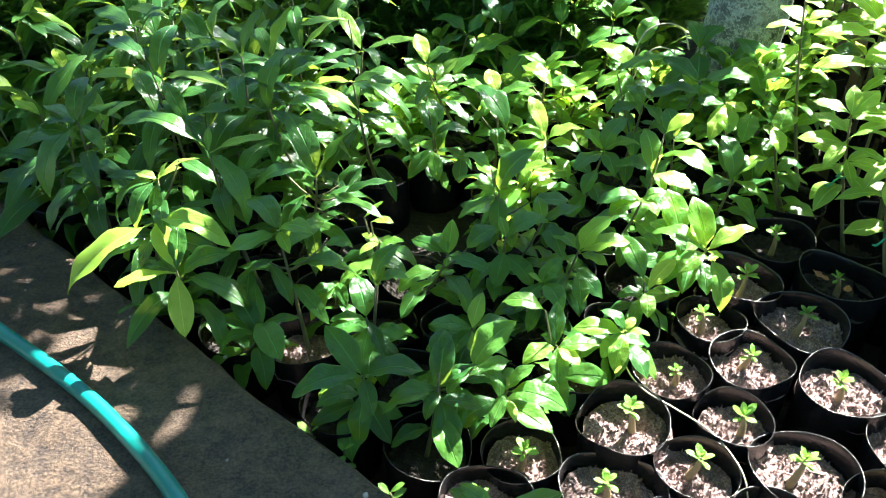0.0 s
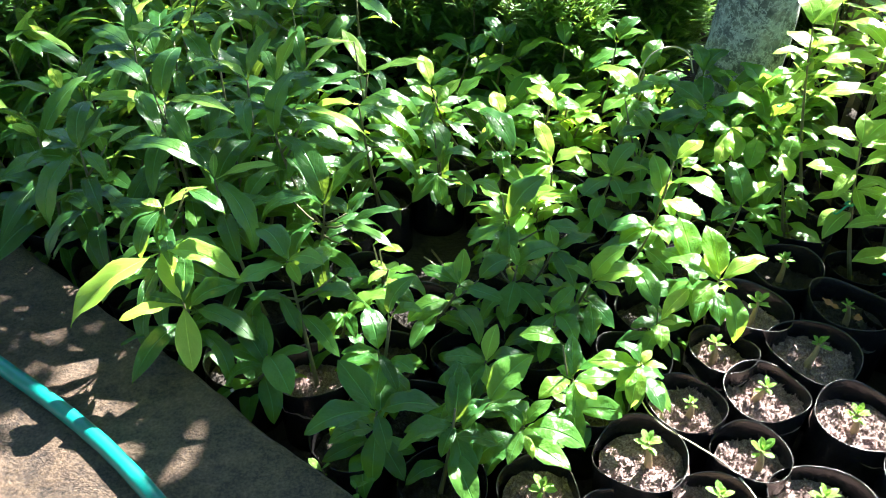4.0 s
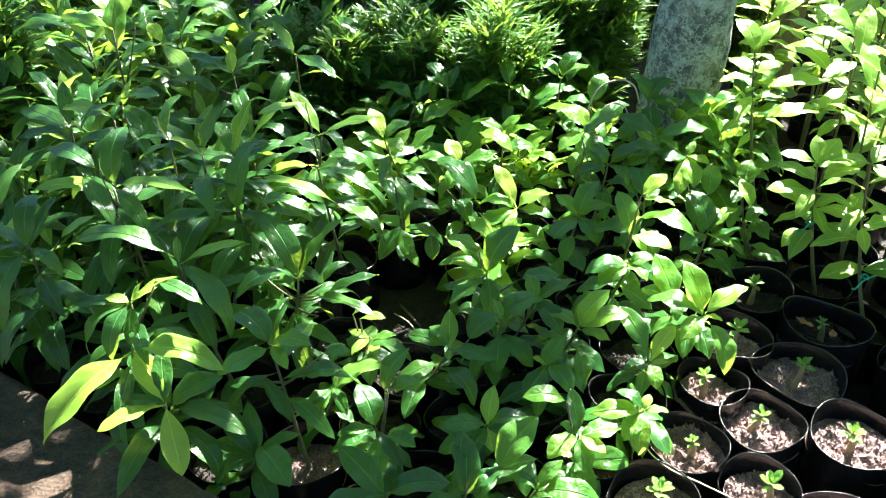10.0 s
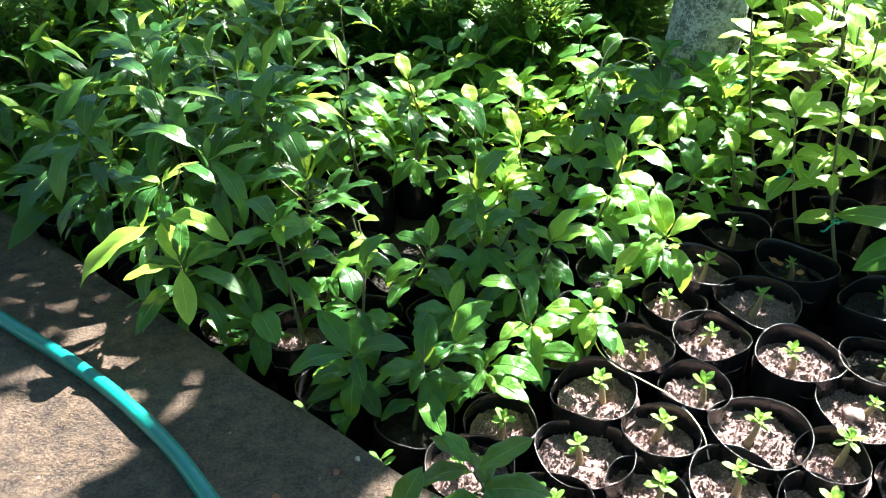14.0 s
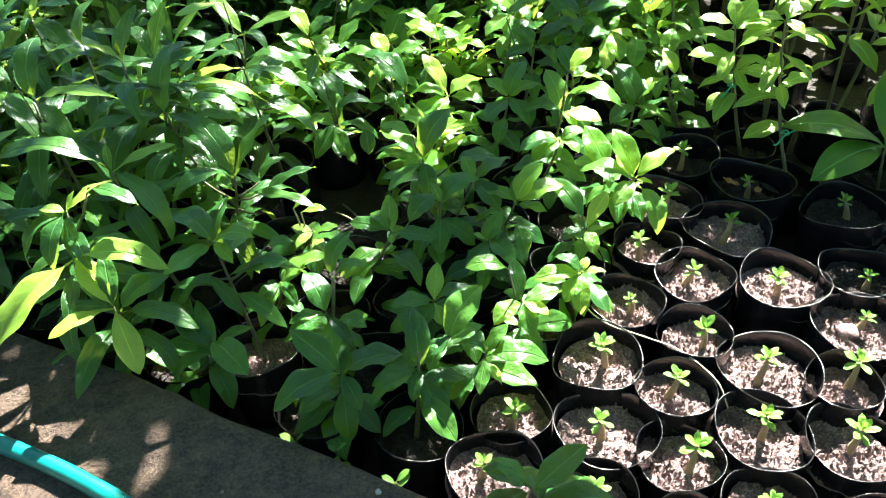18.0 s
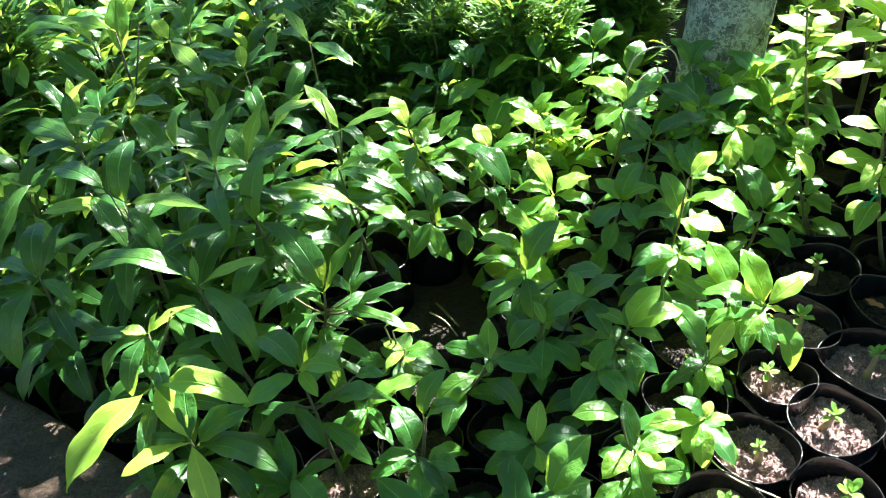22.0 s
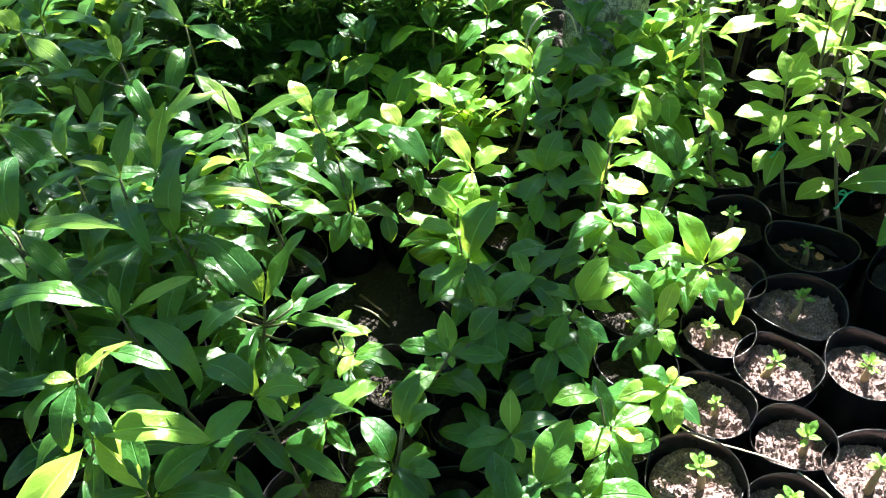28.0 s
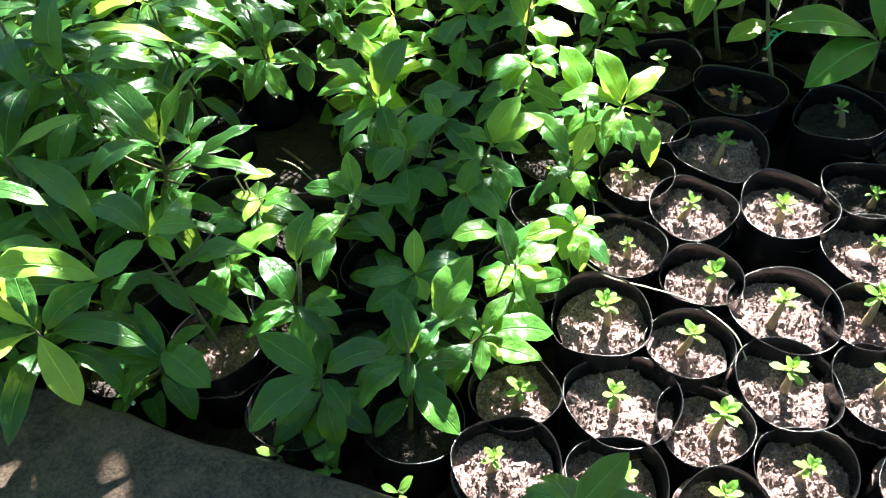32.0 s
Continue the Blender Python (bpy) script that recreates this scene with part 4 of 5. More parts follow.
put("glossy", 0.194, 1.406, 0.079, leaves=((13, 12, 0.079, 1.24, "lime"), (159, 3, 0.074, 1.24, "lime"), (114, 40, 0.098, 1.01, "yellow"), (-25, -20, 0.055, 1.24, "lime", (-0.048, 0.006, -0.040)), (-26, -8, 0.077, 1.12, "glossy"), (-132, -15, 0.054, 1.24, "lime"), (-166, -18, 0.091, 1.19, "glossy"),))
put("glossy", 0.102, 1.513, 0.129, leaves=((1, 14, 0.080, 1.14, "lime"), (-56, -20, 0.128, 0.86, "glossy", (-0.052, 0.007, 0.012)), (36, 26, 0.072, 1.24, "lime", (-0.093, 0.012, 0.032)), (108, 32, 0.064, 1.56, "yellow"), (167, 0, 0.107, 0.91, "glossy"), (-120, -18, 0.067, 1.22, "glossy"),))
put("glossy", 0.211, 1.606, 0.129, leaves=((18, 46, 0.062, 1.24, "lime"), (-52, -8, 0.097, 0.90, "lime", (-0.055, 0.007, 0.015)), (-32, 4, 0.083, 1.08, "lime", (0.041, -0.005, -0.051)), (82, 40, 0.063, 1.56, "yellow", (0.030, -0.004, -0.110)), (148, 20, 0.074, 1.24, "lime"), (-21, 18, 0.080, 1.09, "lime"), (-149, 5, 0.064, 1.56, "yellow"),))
put("lance", -0.043, 1.563, 0.170, leaves=((110, 36, 0.077, 1.26, "yellow"), (21, 25, 0.066, 1.22, "glossy"), (-56, -5, 0.057, 1.24, "lime"), (171, 0, 0.049, 1.22, "glossy"),))
put("glossy", 0.411, 1.028, 0.089, leaves=((104, 44, 0.092, 1.10, "lime"), (14, 20, 0.085, 0.97, "lime"), (-147, -18, 0.061, 1.24, "lime"), (-81, -42, 0.087, 0.99, "glossy", (0.008, -0.001, -0.018)), (145, 0, 0.092, 0.96, "glossy"), (107, 34, 0.058, 1.56, "yellow"), (-37, -4, 0.029, 1.56, "yellow"),), branches=((0.385, 1.076, 0.075, ((102, 36, 0.091, 1.24, "lime"), (139, 10, 0.061, 1.24, "lime"), (106, 25, 0.070, 1.52, "yellow"), (-107, -20, 0.033, 1.22, "glossy"),), 6),))
put("glossy", 0.338, 1.179, 0.085, leaves=((159, 5, 0.048, 1.56, "yellow"), (-71, 0, 0.051, 1.24, "lime"), (-153, -10, 0.070, 1.22, "glossy"), (-171, -0, 0.083, 0.94, "glossy"), (-1, 15, 0.050, 1.22, "glossy"),))
put("glossy", 0.315, 0.992, 0.034, leaves=((110, 28, 0.088, 0.98, "glossy", (-0.005, 0.001, 0.017)), (38, 28, 0.074, 1.06, "yellow"), (-95, -25, 0.046, 1.24, "lime"), (-174, -5, 0.047, 1.22, "glossy"), (-9, 4, 0.030, 1.47, "young"),))
put("glossy", 0.033, 0.898, 0.043, leaves=((66, 44, 0.060, 1.20, "young"), (-87, -25, 0.038, 1.47, "young"), (175, 3, 0.065, 1.04, "glossy"), (-13, 10, 0.066, 0.97, "glossy"), (-134, -25, 0.048, 1.22, "glossy"),))
put("glossy", 0.031, 0.813, 0.045, leaves=((33, 36, 0.093, 1.06, "glossy"), (69, 34, 0.047, 1.22, "glossy", (-0.053, 0.007, 0.010)), (20, 8, 0.069, 1.15, "lime", (-0.072, 0.010, -0.055)), (-140, -25, 0.051, 1.22, "glossy"), (5, 10, 0.057, 1.08, "glossy"),))
put("glossy", 0.155, 0.854, 0.048, leaves=((169, 8, 0.062, 1.10, "lime", (-0.020, 0.003, 0.064)), (2, 2, 0.064, 1.23, "lime"), (-154, -8, 0.058, 1.24, "lime"), (-47, -5, 0.044, 1.56, "yellow"), (86, 30, 0.068, 0.84, "glossy"), (123, 0, 0.034, 1.22, "glossy"), (-89, -35, 0.055, 1.22, "glossy"),))
put("glossy", 0.260, 0.881, 0.050, leaves=((50, 27, 0.028, 1.56, "yellow"), (177, 3, 0.079, 0.98, "lime"), (-19, 5, 0.036, 1.15, "lime"), (-113, -35, 0.064, 1.00, "lime"), (145, 25, 0.048, 1.22, "glossy"), (-141, -22, 0.054, 1.22, "glossy"),))
put("lance", -0.594, 1.155, 0.260, leaves=((-118, -45, 0.126, 1.31, "lance"), (83, 40, 0.084, 1.31, "lance"), (59, 34, 0.083, 1.31, "lance"), (146, 5, 0.093, 1.29, "lance"), (-179, -5, 0.068, 1.31, "lance"), (37, 12, 0.067, 1.24, "young_lance", (0.044, -0.005, 0.008)), (-36, -35, 0.062, 1.31, "lance"),))
put("lance", -0.497, 1.290, 0.265, leaves=((179, 6, 0.121, 0.87, "young_lance"), (-57, -30, 0.107, 1.31, "lance", (-0.043, 0.005, 0.034)), (148, 8, 0.113, 1.31, "lance", (-0.015, 0.002, 0.037)),))
put("lance", -0.552, 1.731, 0.330, leaves=((86, 48, 0.124, 0.83, "lime"), (153, 6, 0.125, 0.77, "lime", (0.005, -0.001, 0.047)), (15, 8, 0.085, 0.93, "lime", (0.052, -0.006, 0.057)), (-143, -10, 0.061, 1.31, "lance"),))
put("lance", -0.479, 1.822, 0.310, leaves=((122, 35, 0.057, 1.56, "yellow"), (-60, -12, 0.143, 0.98, "young_lance"), (-140, -2, 0.095, 0.94, "lime"), (-149, -8, 0.083, 1.24, "young_lance", (0.041, -0.005, -0.046)),), branches=((-0.446, 1.868, 0.310, ((-9, 38, 0.109, 1.31, "lance"), (-36, 0, 0.127, 1.31, "lance"), (130, 40, 0.087, 1.31, "lance"), (51, 48, 0.073, 1.31, "lance"),), 6),))
put("lance", -0.328, 1.676, 0.290, leaves=((145, 12, 0.114, 1.02, "lance"), (93, 48, 0.048, 1.43, "yellow"), (158, 4, 0.067, 1.24, "lime"), (13, 8, 0.086, 1.31, "lance"), (34, 30, 0.061, 1.31, "lance"), (158, -2, 0.121, 1.05, "lance", (-0.037, 0.005, -0.028)),))
put("lance", -0.815, 1.904, 0.300, leaves=((3, 8, 0.146, 1.24, "lance"), (50, 25, 0.085, 1.31, "lance"), (-92, 0, 0.174, 1.23, "lance"), (-68, -20, 0.108, 1.24, "young_lance"),))
put("lance", -0.523, 1.490, 0.300, leaves=((44, 45, 0.057, 1.24, "young_lance"), (163, 8, 0.109, 1.08, "young_lance"), (-156, -8, 0.059, 1.31, "lance"),))
put("lance", -0.602, 1.495, 0.285, leaves=((98, 48, 0.087, 1.31, "lance"), (141, 5, 0.133, 1.31, "lance"), (-175, -5, 0.096, 1.31, "lance"),))
put("lance", -0.147, 2.052, 0.240, leaves=((18, 42, 0.103, 1.04, "lime"), (-155, -0, 0.084, 1.31, "lance"), (-41, -5, 0.139, 1.10, "lance"), (121, 40, 0.072, 1.31, "lance"),))
put("lance", -0.061, 2.009, 0.220, leaves=((33, 42, 0.086, 1.31, "lance"), (-44, -5, 0.089, 1.31, "lance"),))
put("lance", -0.207, 1.829, 0.260, leaves=((131, 45, 0.090, 1.24, "young_lance"), (-55, -5, 0.142, 1.24, "lance"), (13, 5, 0.052, 1.31, "lance"), (140, 5, 0.099, 1.31, "lance"),))
put("glossy", 0.047, 1.798, 0.140, leaves=((143, 8, 0.104, 1.08, "glossy"), (41, 30, 0.070, 1.22, "glossy"), (-159, -12, 0.072, 1.22, "glossy"),))
put("glossy", 0.122, 1.784, 0.170, leaves=((124, 10, 0.074, 1.22, "glossy"), (129, 35, 0.080, 1.03, "glossy"), (51, 38, 0.066, 1.22, "glossy"), (-154, -12, 0.109, 1.24, "lime", (0.030, -0.004, -0.029)), (36, 25, 0.084, 1.22, "lime", (0.030, -0.004, -0.036)), (-56, -14, 0.092, 1.56, "yellow", (-0.009, 0.001, -0.049)),))
put("glossy", 0.261, 1.769, 0.170, leaves=((95, 44, 0.073, 1.24, "lime"), (-64, -8, 0.067, 1.24, "lime"), (-161, -4, 0.111, 1.03, "lime"), (24, 23, 0.125, 0.86, "glossy", (0.041, -0.005, -0.070)),))
put("glossy", 0.373, 1.750, 0.190, leaves=((137, 8, 0.085, 1.12, "glossy"), (19, 12, 0.079, 1.22, "glossy"), (33, 35, 0.077, 1.22, "glossy"),))
put("glossy", 0.375, 1.545, 0.160, leaves=((106, 35, 0.064, 1.50, "yellow"), (133, 12, 0.108, 1.07, "lime"), (-150, -12, 0.086, 1.24, "lime"), (18, 10, 0.085, 1.14, "glossy"), (-117, -25, 0.071, 1.22, "glossy"),))
put("glossy", 0.415, 1.645, 0.170, leaves=((49, 44, 0.076, 1.22, "glossy"), (163, 5, 0.061, 1.22, "glossy"),))
put("glossy", 0.546, 1.652, 0.155, leaves=((111, 34, 0.081, 1.22, "glossy"), (33, 28, 0.080, 1.22, "glossy"), (-102, -25, 0.082, 1.22, "glossy"), (-15, 8, 0.072, 1.22, "glossy"),))
put("glossy", 0.654, 1.582, 0.150, leaves=((24, 14, 0.096, 0.92, "lime"), (166, 4, 0.030, 1.56, "yellow"), (-63, -12, 0.059, 1.22, "glossy"), (114, 22, 0.085, 1.22, "glossy"),))
put("pale", 0.668, 1.478, 0.330, leaves=((113, 42, 0.078, 1.57, "pale"), (33, 32, 0.084, 1.28, "pale"), (-76, 5, 0.051, 1.75, "pale"), (103, 6, 0.080, 1.65, "pale", (0.009, -0.001, -0.049)), (19, 6, 0.067, 1.73, "pale", (0.014, -0.002, -0.044)), (-151, -10, 0.027, 1.75, "pale", (0.014, -0.002, -0.071)),))
put("pale", 0.829, 1.397, 0.330, leaves=((124, 12, 0.124, 1.00, "pale"), (111, 10, 0.125, 0.94, "pale", (-0.038, 0.005, -0.032)), (129, 30, 0.085, 1.26, "pale", (-0.019, 0.002, 0.049)), (23, 8, 0.077, 1.72, "pale"), (-155, -8, 0.091, 1.20, "pale"), (56, 40, 0.121, 0.94, "pale"), (172, -1, 0.125, 0.99, "pale", (-0.031, 0.004, -0.044)), (168, -5, 0.120, 1.05, "pale", (-0.026, 0.003, -0.104)), (-145, -15, 0.100, 1.17, "pale", (-0.006, 0.001, -0.050)), (-44, -5, 0.065, 1.75, "pale", (0.004, -0.001, -0.122)),))
put("pale", 0.690, 1.239, 0.215, leaves=((148, 8, 0.065, 1.63, "pale"), (110, 0, 0.088, 1.15, "pale", (0.006, -0.001, -0.037)), (75, 48, 0.055, 1.42, "pale"), (29, 28, 0.067, 1.59, "pale"), (12, 4, 0.089, 1.14, "pale", (0.014, -0.002, -0.037)), (158, -2, 0.080, 1.53, "pale", (0.007, -0.001, -0.058)), (115, 4, 0.065, 1.57, "pale", (0.007, -0.001, -0.096)), (-173, -25, 0.055, 1.75, "pale", (0.018, -0.002, -0.144)), (-30, -4, 0.069, 1.38, "pale", (0.017, -0.002, -0.094)),))
put("pale", 0.735, 1.166, 0.250, foot=(0.775, 1.10), leaves=((143, 8, 0.045, 1.75, "pale"), (125, 6, 0.082, 1.44, "pale", (0.041, -0.005, -0.168)), (149, 5, 0.041, 1.75, "pale", (0.026, -0.003, -0.108)), (178, -12, 0.091, 1.48, "pale", (0.054, -0.007, -0.211)), (-72, -15, 0.044, 1.75, "pale"), (28, 10, 0.064, 1.75, "pale"), (15, -5, 0.061, 1.75, "pale", (0.030, -0.004, -0.125)),))
put("glossy", -0.124, 0.800, 0.045, leaves=((137, 36, 0.092, 1.0, "glossy"), (-160, -3, 0.102, 1.0, "glossy"), (-72, -28, 0.057, 1.0, "glossy"), (-98, -53, 0.080, 1.0, "glossy", (0.0, 0.0, -0.028)), (-8, 14, 0.091, 1.0, "glossy"), (-162, -3, 0.072, 1.0, "glossy", (0.0, 0.0, -0.038)),), more=7, length=0.09)
put("glossy", -0.016, 0.796, 0.053, leaves=((80, 42, 0.083, 1.0, "glossy", (0.0, 0.0, -0.033)), (16, 26, 0.063, 1.0, "glossy", (0.0, 0.0, -0.028)), (-169, 2, 0.072, 1.0, "glossy", (0.0, 0.0, -0.033)), (-116, -25, 0.049, 1.0, "glossy", (0.0, 0.0, -0.033)), (-73, -48, 0.090, 1.0, "glossy", (0.0, 0.0, -0.039)),), more=6, length=0.09)
put("glossy", 0.079, 0.787, 0.027, leaves=((-21, -4, 0.088, 1.0, "glossy"), (27, 34, 0.055, 1.0, "glossy"), (159, 29, 0.045, 1.0, "glossy"), (-73, -18, 0.039, 1.0, "young", (0.0, 0.0, -0.016)), (89, 62, 0.024, 1.0, "young"), (-118, -24, 0.057, 1.0, "glossy"),), more=6, length=0.09)
put("glossy", 0.046, 0.515, 0.117, leaves=((17, 21, 0.083, 1.0, "glossy", (0.0, 0.0, -0.013)), (-162, 3, 0.072, 1.0, "glossy", (0.0, 0.0, -0.013)), (147, 37, 0.055, 1.0, "glossy"), (162, 32, 0.062, 1.0, "glossy"), (-7, 1, 0.097, 1.0, "glossy", (0.0, 0.0, -0.051)),), more=10, length=0.105, head="", lime=0.0, foot=(0.19, 0.48), dia=0.11, branches=((-0.044, 0.449, 0.087, ((-172, 16, 0.069, 1.0, "glossy"), (120, 52, 0.046, 1.0, "glossy"), (58, 42, 0.078, 1.0, "glossy"),), 6),))
put("strap", 0.915, 1.045, 0.03, leaves=((152, 8, 0.185, 1.75, "strap"), (188, -8, 0.165, 1.6, "strap"), (70, 55, 0.145, 1.5, "strap"), (25, 40, 0.16, 1.5, "strap"), (-38, -5, 0.10, 1.4, "strap"),), more=0, foot=(0.93, 1.04))
for x, y, top in [(0.95, 1.25, 0.36), (1.0, 1.45, 0.4), (1.12, 1.25, 0.36), (0.9, 1.62, 0.4), (1.2, 1.5, 0.42)]:
    put("pale", x, y, top, more=13, length=0.105, gap=0.021, head="pale", rise=40, fall=5, bushy=1)
for x, y, top in [(0.60, 1.62, 0.15), (0.68, 1.60, 0.15), (0.755, 1.62, 0.16), (0.66, 1.52, 0.12), (0.80, 1.70, 0.18)]:
    put("glossy", x, y, top, more=15, length=0.1, bushy=2, heads=1)
TIPS = [(q[1], q[2]) for q in specs] + [(b[0], b[1]) for q in specs for b in q[4].get("branches", ())]


def fill(kind, x0, x1, y0, y1, step, top, ok, **kw):
    rng = random.Random(int(x0 * 100) + 5)
    y = y0
    while y < y1:
        x = x0 + rng.uniform(0, step)
        while x < x1:
            px, py = x + rng.uniform(-0.03, 0.03), y + rng.uniform(-0.03, 0.03)
            if ok(px, py) and math.hypot(px + 0.05, py - 1.29) > 0.17 and math.hypot(px - 0.678, py - 1.80) > 0.2 and all((px - q[0]) ** 2 + (py - q[1]) ** 2 > (step * 0.62) ** 2 for q in TIPS):
                put(kind, px, py, top(px, py) + rng.uniform(-0.04, 0.04), **kw)
            x += step
        y += step * 0.9


fill("lance", -1.7, -0.12, 1.05, 2.45, 0.145, lambda x, y: 0.12 + 0.13 * min(max(y - 0.9, 0.0), 1.0), lambda x, y: from_edge(x, y) < -0.06 and x + 0.14 * (y - 1.1) < -0.1 and not (y > 1.95 and x > -0.25), more=17, length=0.165, gap=0.017, rise=38, fall=6, bushy=1)
fill("glossy", -0.2, 0.80, 1.1, 1.9, 0.125, lambda x, y: 0.02 + 0.12 * (y - 1.1), lambda x, y: (x < 0.4 + 0.25 * (y - 1.0) or (y > 1.4 and x < 0.76)) and not (x < 0.10 and 1.08 < y < 1.54) and x > -0.2 + 0.2 * (y - 1.5), more=13, length=0.105, bushy=2, heads=2)
fill("pale", 0.78, 1.7, 1.15, 2.3, 0.165, lambda x, y: 0.36, lambda x, y: y > 1.1 + 0.2 * (1.0 - x), more=13, length=0.105, gap=0.021, head="pale", rise=40, fall=5, bushy=1)

# the bags stand side by side: ease them apart, and off the path
fixed = [(x, y, d / 2) for x, y, d, _ in BAGGED] + [(-0.03, 1.24, 0.075), (-0.03, 1.36, 0.07), (-0.12, 1.30, 0.05)]
feet = [list(q[4].get("foot") or (q[1], q[2] + 0.01)) for q in specs]
for _ in range(160):
    for i, p in enumerate(feet):
        if "foot" in specs[i][4]:
            continue
        for o in fixed + [(*q, 0.0625) for k, q in enumerate(feet) if k != i]:
            dx, dy = p[0] - o[0], p[1] - o[1]
            d, need = math.hypot(dx, dy) + 1e-6, 0.064 + o[2]
            if d < need:
                p[0] += dx / d * (need - d) * 0.4
                p[1] += dy / d * (need - d) * 0.4
        over = from_edge(*p) + 0.078
        if over > 0:
            p[0] -= EDGE_N.x * over
            p[1] -= EDGE_N.y * over
for i, (kind, x, y, top, kw) in enumerate(specs):
    # in the sunlit patch more lime leaves: its brightness put into leaf colour
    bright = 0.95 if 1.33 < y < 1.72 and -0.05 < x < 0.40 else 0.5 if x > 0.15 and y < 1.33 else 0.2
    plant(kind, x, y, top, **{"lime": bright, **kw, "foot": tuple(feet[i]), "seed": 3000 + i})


# ---- fine-leaved bushes at the back of the bed ----
def needle_bush(x, y, h, r, seed, shoots=10, size=0.055, slim=0.10, label="feathery dark green bush with fine narrow leaves"):
    rng = random.Random(seed)
    b = tagged(new("bush"), label, "bush", "fine-leaved bushes")
    b.location = (x, y, bed(x, y))
    verts, faces, uvs = [], [], []
    for k in range(shoots):
        a, q = rng.random() * 6.283, r * math.sqrt(rng.random())
        end = Vector((q * math.cos(a), q * math.sin(a), h * rng.uniform(0.7, 1.05)))
        line = glide([(end.x * 0.15, end.y * 0.15, 0), (end.x * 0.6, end.y * 0.6, end.z * 0.55), end], 8)
        part("stem", tube(line, [0.004 - 0.0001 * i for i in range(len(line))], 5), STEM, b)
        for i in range(3, len(line) - 1):
            side = [line[i]]
            for tw in range(3):
                ang = rng.random() * 6.283
                out = Vector((math.cos(ang), math.sin(ang), rng.uniform(0.2, 1.0))) * rng.uniform(0.03, 0.075)
                for n in range(13):
                    p = line[i] + out * (n / 12)
                    m = Matrix.Translation(p) @ pose(0, 0, 0, rng.uniform(0, 65), 0, math.degrees(ang) - 90 + rng.uniform(-80, 80))
                    leaf_grid(verts, faces, uvs, size * rng.uniform(0.7, 1.2), size * slim, rng, m=m, rows=3, droop=0.4)
    tagged(use("foliage", grid_mesh("foliage", verts, faces, uvs, NEEDLE), b), kind="stuff")


for i, (x, y, h, r) in enumerate([(0.25, 1.90, 0.40, 0.10), (0.08, 2.02, 0.36, 0.12), (-0.12, 2.06, 0.34, 0.12), (0.36, 2.08, 0.42, 0.12), (0.15, 2.3, 0.45, 0.15), (-0.15, 2.4, 0.42, 0.15),
                                 (0.45, 2.4, 0.5, 0.15), (0.52, 2.02, 0.4, 0.1), (0.62, 2.15, 0.45, 0.12), (0.95, 2.15, 0.45, 0.12), (-0.5, 2.5, 0.42, 0.15), (0.9, 2.5, 0.5, 0.16), (-0.85, 2.6, 0.45, 0.16)]):
    needle_bush(x, y, h, r, 40 + i)
for i, (x, y) in enumerate([(-0.98, 1.72), (-1.1, 1.85), (-0.92, 1.95), (-1.25, 1.6)]):
    needle_bush(x, y, 0.5, 0.11, 80 + i, 8, 0.035, 0.3, "upright bush with small light green leaves")


def hedge(x0, y0, x1, y1, height, n, seed):
    """A leafy hedge along a line, added to cut skylight round the bed."""
    rng = random.Random(seed)
    a, b = Vector((x0, y0, 0)), Vector((x1, y1, 0))
    across = Vector((-(b - a).y, (b - a).x, 0)).normalized()
    verts, faces, uvs = [], [], []
    for _ in range(n):
        p = a.lerp(b, rng.random()) + across * (rng.uniform(-0.2, 0.2) + 0.12 * noise.noise(Vector((rng.random(), 0, 0))))
        z = rng.uniform(-0.05, height * (1 + 0.12 * noise.noise(p * 1.3)))
        m = Matrix.Translation((p.x, p.y, z)) @ pose(0, 0, 0, rng.uniform(-50, 40), 0, rng.uniform(0, 360))
        leaf_grid(verts, faces, uvs, rng.uniform(0.10, 0.20), 0.07, rng, m=m, rows=4)
    h = tagged(new("hedge"), "dense dark green hedge added to cut skylight round the bed", "hedge", "hedges")
    tagged(use("foliage", grid_mesh("foliage", verts, faces, uvs, CROWN), h), kind="stuff")
    k = int((b - a).length / 0.35)
    for i in range(k):
        p = a.lerp(b, (i + rng.uniform(0.2, 0.8)) / k)
        part("stem", tube(glide([(p.x, p.y, -0.16), (p.x + rng.uniform(-0.05, 0.05), p.y, height * 0.4), (p.x + rng.uniform(-0.1, 0.1), p.y, height * 0.85)], 4), 0.013, 7), BARK_BROWN, h)


hedge(-3.2, 3.15, 3.2, 3.15, 1.15, 4200, 8)
hedge(-3.1, 3.0, -3.1, -2.6, 2.6, 5200, 9)
hedge(3.3, 3.0, 3.3, -2.6, 2.2, 4600, 10)
hedge(-3.0, -2.8, 3.2, -2.8, 2.6, 5200, 11)


# ---- small things among the pots ----
def strand(name, pts, r, material, label, category, n=6):
    return tagged(part(name, tube(glide(pts, n), r, 6), material), label, category)


def rim_z(y):
    return -0.034 + 0.059 * (y - 0.8)


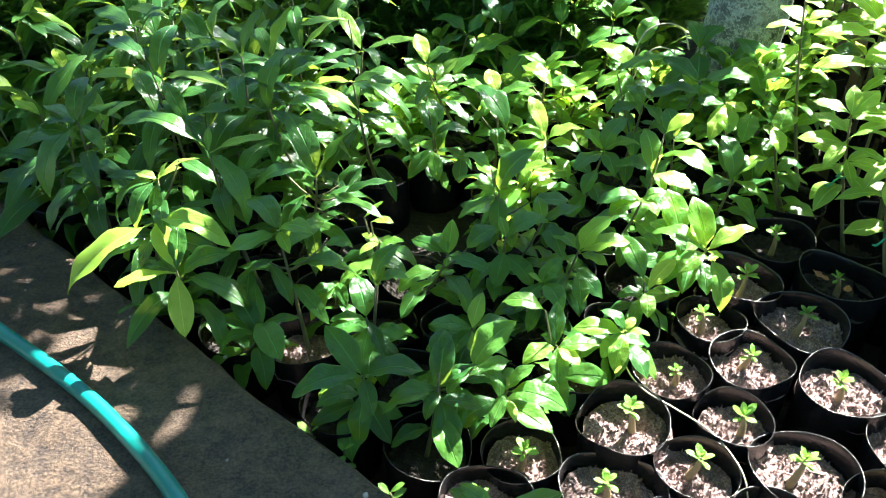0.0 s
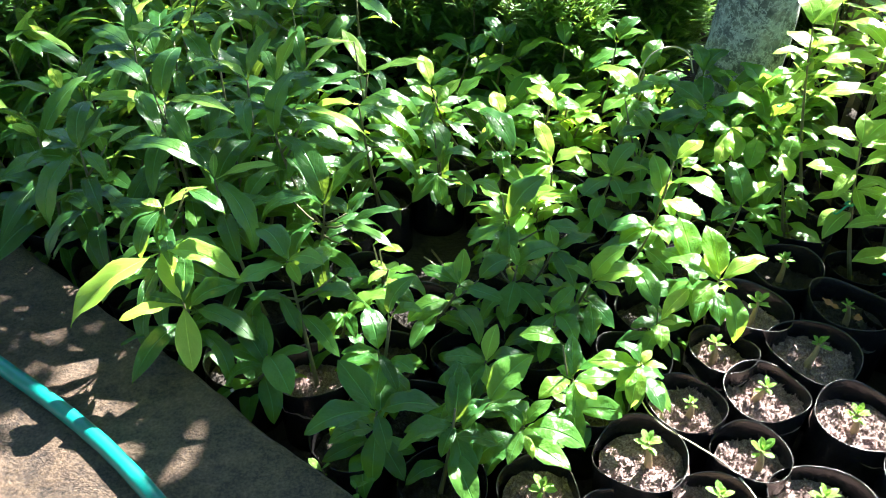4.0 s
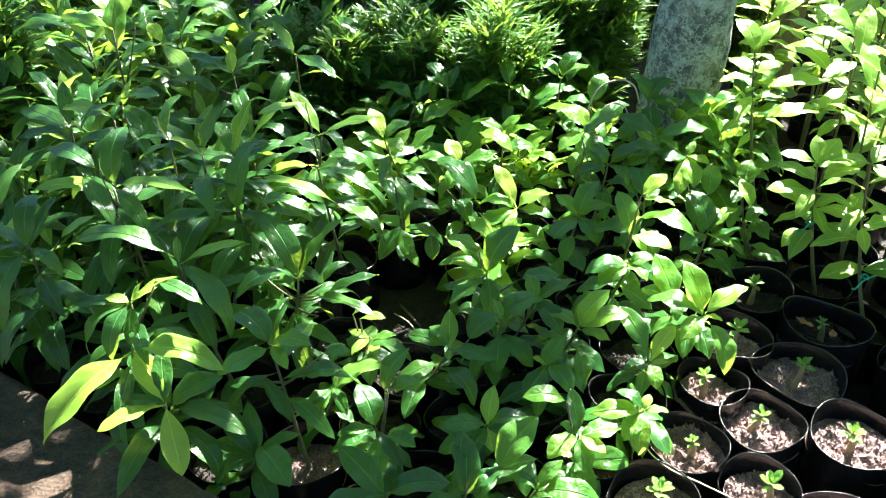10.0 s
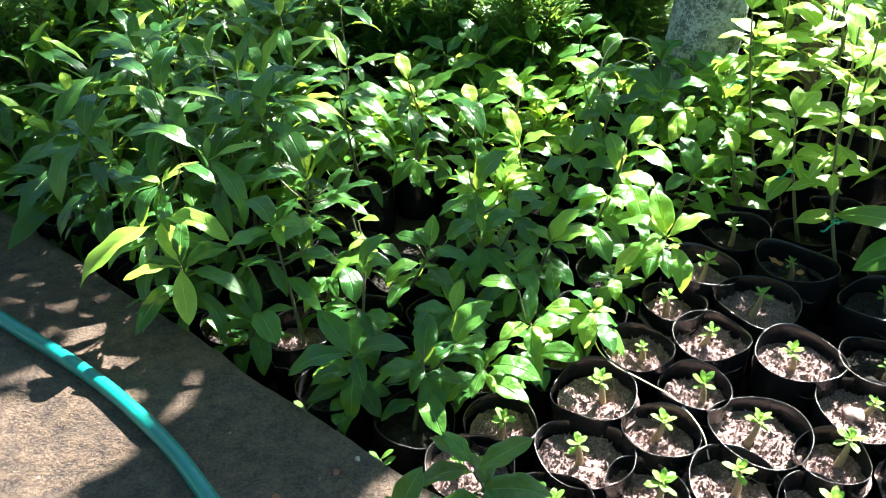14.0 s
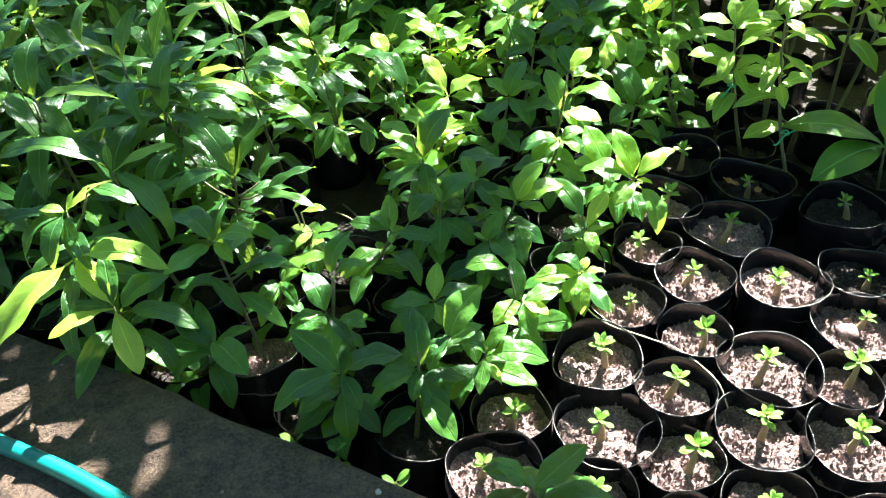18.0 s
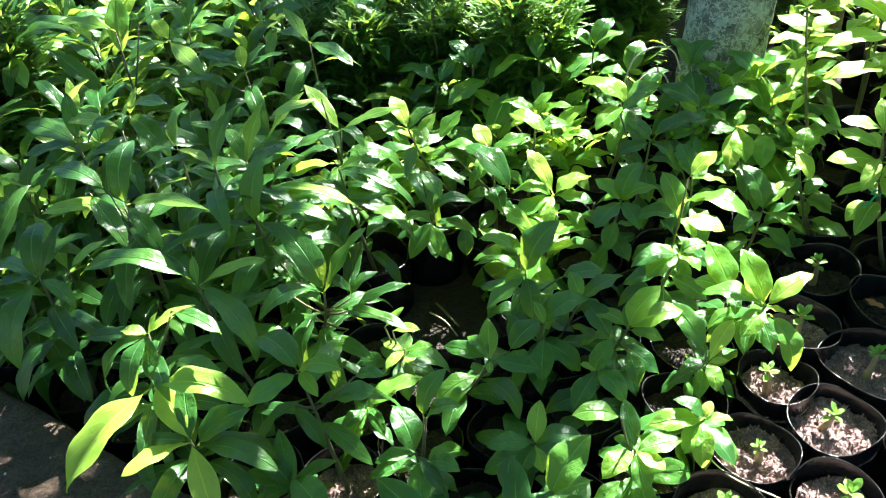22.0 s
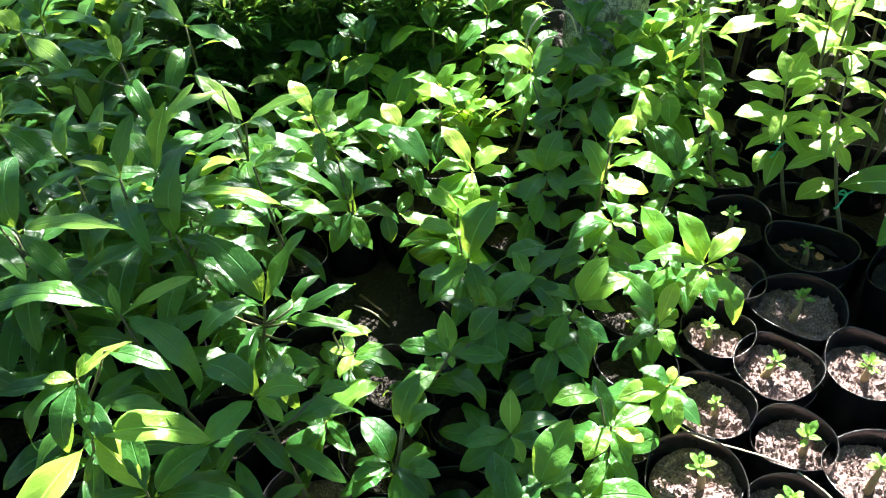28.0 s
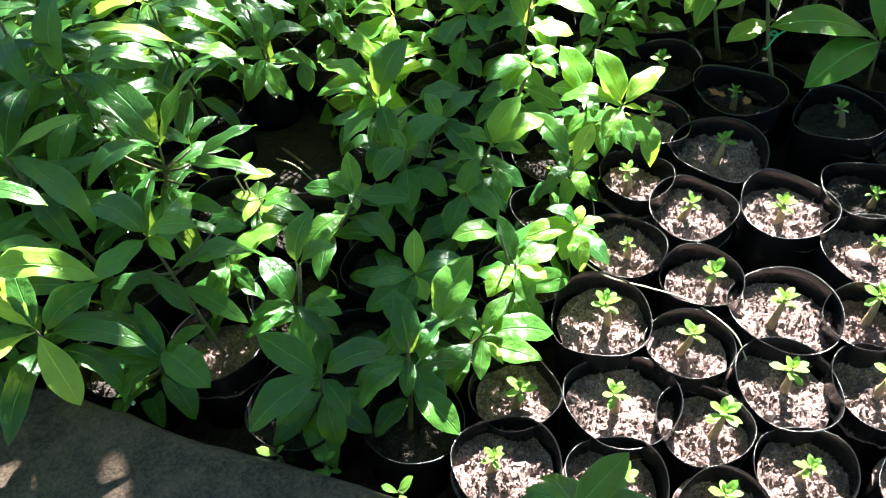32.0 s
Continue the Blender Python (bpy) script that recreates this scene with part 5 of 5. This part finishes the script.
strand("string", [(0.262, 0.905, 0.045), (0.268, 0.88, rim_z(0.88) + 0.012), (0.288, 0.838, rim_z(0.838) + 0.004), (0.33, 0.80, rim_z(0.80) + 0.003), (0.365, 0.765, rim_z(0.765) + 0.004), (0.385, 0.73, rim_z(0.73) + 0.003), (0.396, 0.69, rim_z(0.69) + 0.002), (0.40, 0.662, rim_z(0.66) - 0.02)],
       0.0011, STRAW, "thin pale string lying across the grow bag rims", "string")
strand("dry_grass", [(0.395, 1.64, 0.03), (0.401, 1.637, 0.145), (0.420, 1.637, 0.205), (0.463, 1.637, 0.224), (0.50, 1.637, 0.208), (0.518, 1.637, 0.165)], [0.0016] * 31, STRAW, "dry curled straw-coloured grass blade among the plants", "grass blade")
strand("dry_grass", [(0.395, 1.63, 0.03), (0.41, 1.63, 0.12), (0.44, 1.63, 0.17), (0.48, 1.63, 0.165), (0.5, 1.625, 0.12)], [0.0014] * 25, STRAW, "dry curled straw-coloured grass blade among the plants", "grass blade")
for i, (x, y, z) in enumerate([(0.703, 1.233, 0.095), (0.752, 1.115, 0.05), (0.678, 1.502, 0.17)]):
    t = tagged(new("plant_tie"), "bright green plastic tie knotted round a plant stem", "plant tie", "plant ties")
    t.location = (x, y, z)
    part("loop", tube([(0.006 * math.cos(a), 0.006 * math.sin(a), 0.002 * math.sin(2 * a)) for a in (k * 0.45 for k in range(15))], 0.0018, 6), TIE, t)
    part("end", tube(glide([(0.005, -0.004, 0), (-0.012, -0.014, 0.004), (-0.026, -0.018, -0.008), (-0.034, -0.02, -0.006)], 4), 0.0017, 6), TIE, t)
    part("end", tube(glide([(0.005, -0.004, 0), (0.016, -0.008, 0.008), (0.026, -0.004, 0.004)], 4), 0.0015, 6), TIE, t)


strand("dry_stick", [(-0.044, 1.391, bed(0, 1.391) + 0.012), (-0.03, 1.36, bed(0, 1.36) + 0.014), (-0.012, 1.323, bed(0, 1.323) + 0.010)], 0.0022, BARK_BROWN, "short dry brown stick lying on the dark earth between the pots", "stick")
strand("dry_stick", [(-0.06, 1.372, bed(0, 1.372) + 0.010), (-0.035, 1.34, bed(0, 1.34) + 0.012), (-0.018, 1.30, bed(0, 1.30) + 0.009)], 0.0015, STRAW, "thin pale dry stick lying on the dark earth between the pots", "stick")


def fallen(x, y, z, az, size, seed):
    verts, faces, uvs = [], [], []
    leaf_grid(verts, faces, uvs, size, size * 0.4, random.Random(seed), droop=-0.9, fold=0.7, wave=0.12)
    ob = new("fallen_leaf", grid_mesh("fallen_leaf", verts, faces, uvs, DRY))
    ob.matrix_world = pose(x, y, z, random.Random(seed).uniform(-12, 12), 8, az)
    tagged(ob, "curled reddish brown dry fallen leaf", "fallen leaf", "fallen leaves")


for i, (x, y, z, az) in enumerate([(0.665, 1.09, rim_z(1.09) - 0.012, 40), (0.69, 1.075, rim_z(1.08) - 0.010, 150), (-0.20, 0.56, 0.004, 70), (-0.14, 0.615, 0.003, 200)]):
    fallen(x, y, z, az, (0.036, 0.028, 0.022, 0.016)[i], 60 + i)


def weed(x, y, seed):
    """A tiny sprout in the crack between path and bags."""
    rng = random.Random(seed)
    t = tagged(new("weed"), "tiny green weed sprouting beside the path edge", "weed", "weeds")
    t.location = (x, y, bed(x, y) - 0.004)
    top = Vector((rng.uniform(-0.01, 0.01), 0, 0.13))
    part("stem", tube(glide([(0, 0, 0), (0.004, 0.003, 0.07), top], 4), 0.0013, 5), STEM, t)
    for k in range(6):
        leaf_at(t, "seedling", rng, top - Vector((0, 0, 0.006 * k)), 137 * k + rng.uniform(-20, 20), 40 - 9 * k, rng.uniform(0.016, 0.028))


for i, (a, d) in enumerate([(-0.02, 0.022), (0.03, 0.02), (-0.13, 0.025)]):
    p = EDGE_A + EDGE_D * a - EDGE_N * d
    weed(p.x, p.y, 70 + i)


def pebble(x, y, z, size, seed, material):
    rng = random.Random(seed)
    bm = bmesh.new()
    bmesh.ops.create_icosphere(bm, subdivisions=2, radius=size)
    for v in bm.verts:
        v.co *= 1 + 0.35 * noise.noise(v.co / size * 1.3 + Vector((seed, 0, 0)))
        v.co.z *= 0.55
    ob = part("pebble", bm, material, None, "", False)
    ob.location = (x, y, z + size * 0.35)
    tagged(ob, "small pale chip of stone lying on the concrete path", "pebble", "pebbles")


CHIP = plain("pale_chip", (0.30, 0.27, 0.24), (0.45, 0.42, 0.38), 80.0, 0.8)
for i, (x, y, sz) in enumerate([(-0.11, 0.632, 0.004), (-0.345, 0.885, 0.003), (-0.60, 1.02, 0.003), (-0.72, 1.05, 0.0025), (-0.52, 0.98, 0.002), (-0.30, 0.69, 0.002), (-0.44, 0.74, 0.002), (-0.55, 0.62, 0.0022), (-0.16, 0.60, 0.0018)]):
    pebble(x, y, 0.0, sz, i, CHIP)


def clod(x, y, z, size, seed):
    """A lump of dried potting mix."""
    bm = bmesh.new()
    bmesh.ops.create_icosphere(bm, subdivisions=3, radius=size)
    for v in bm.verts:
        v.co *= 1 + 0.3 * noise.noise(v.co / size * 1.1 + Vector((seed, 3, 0))) + 0.12 * noise.noise(v.co / size * 4)
        v.co.z *= 0.7
    ob = part("soil_clod", bm, SOIL)
    ob.location = (x, y, z + size * 0.4)
    tagged(ob, "dry brown lump of potting mix lying in a grow bag", "clod")


clod(0.652, 0.742, rim_z(0.742) - 0.036, 0.016, 4)
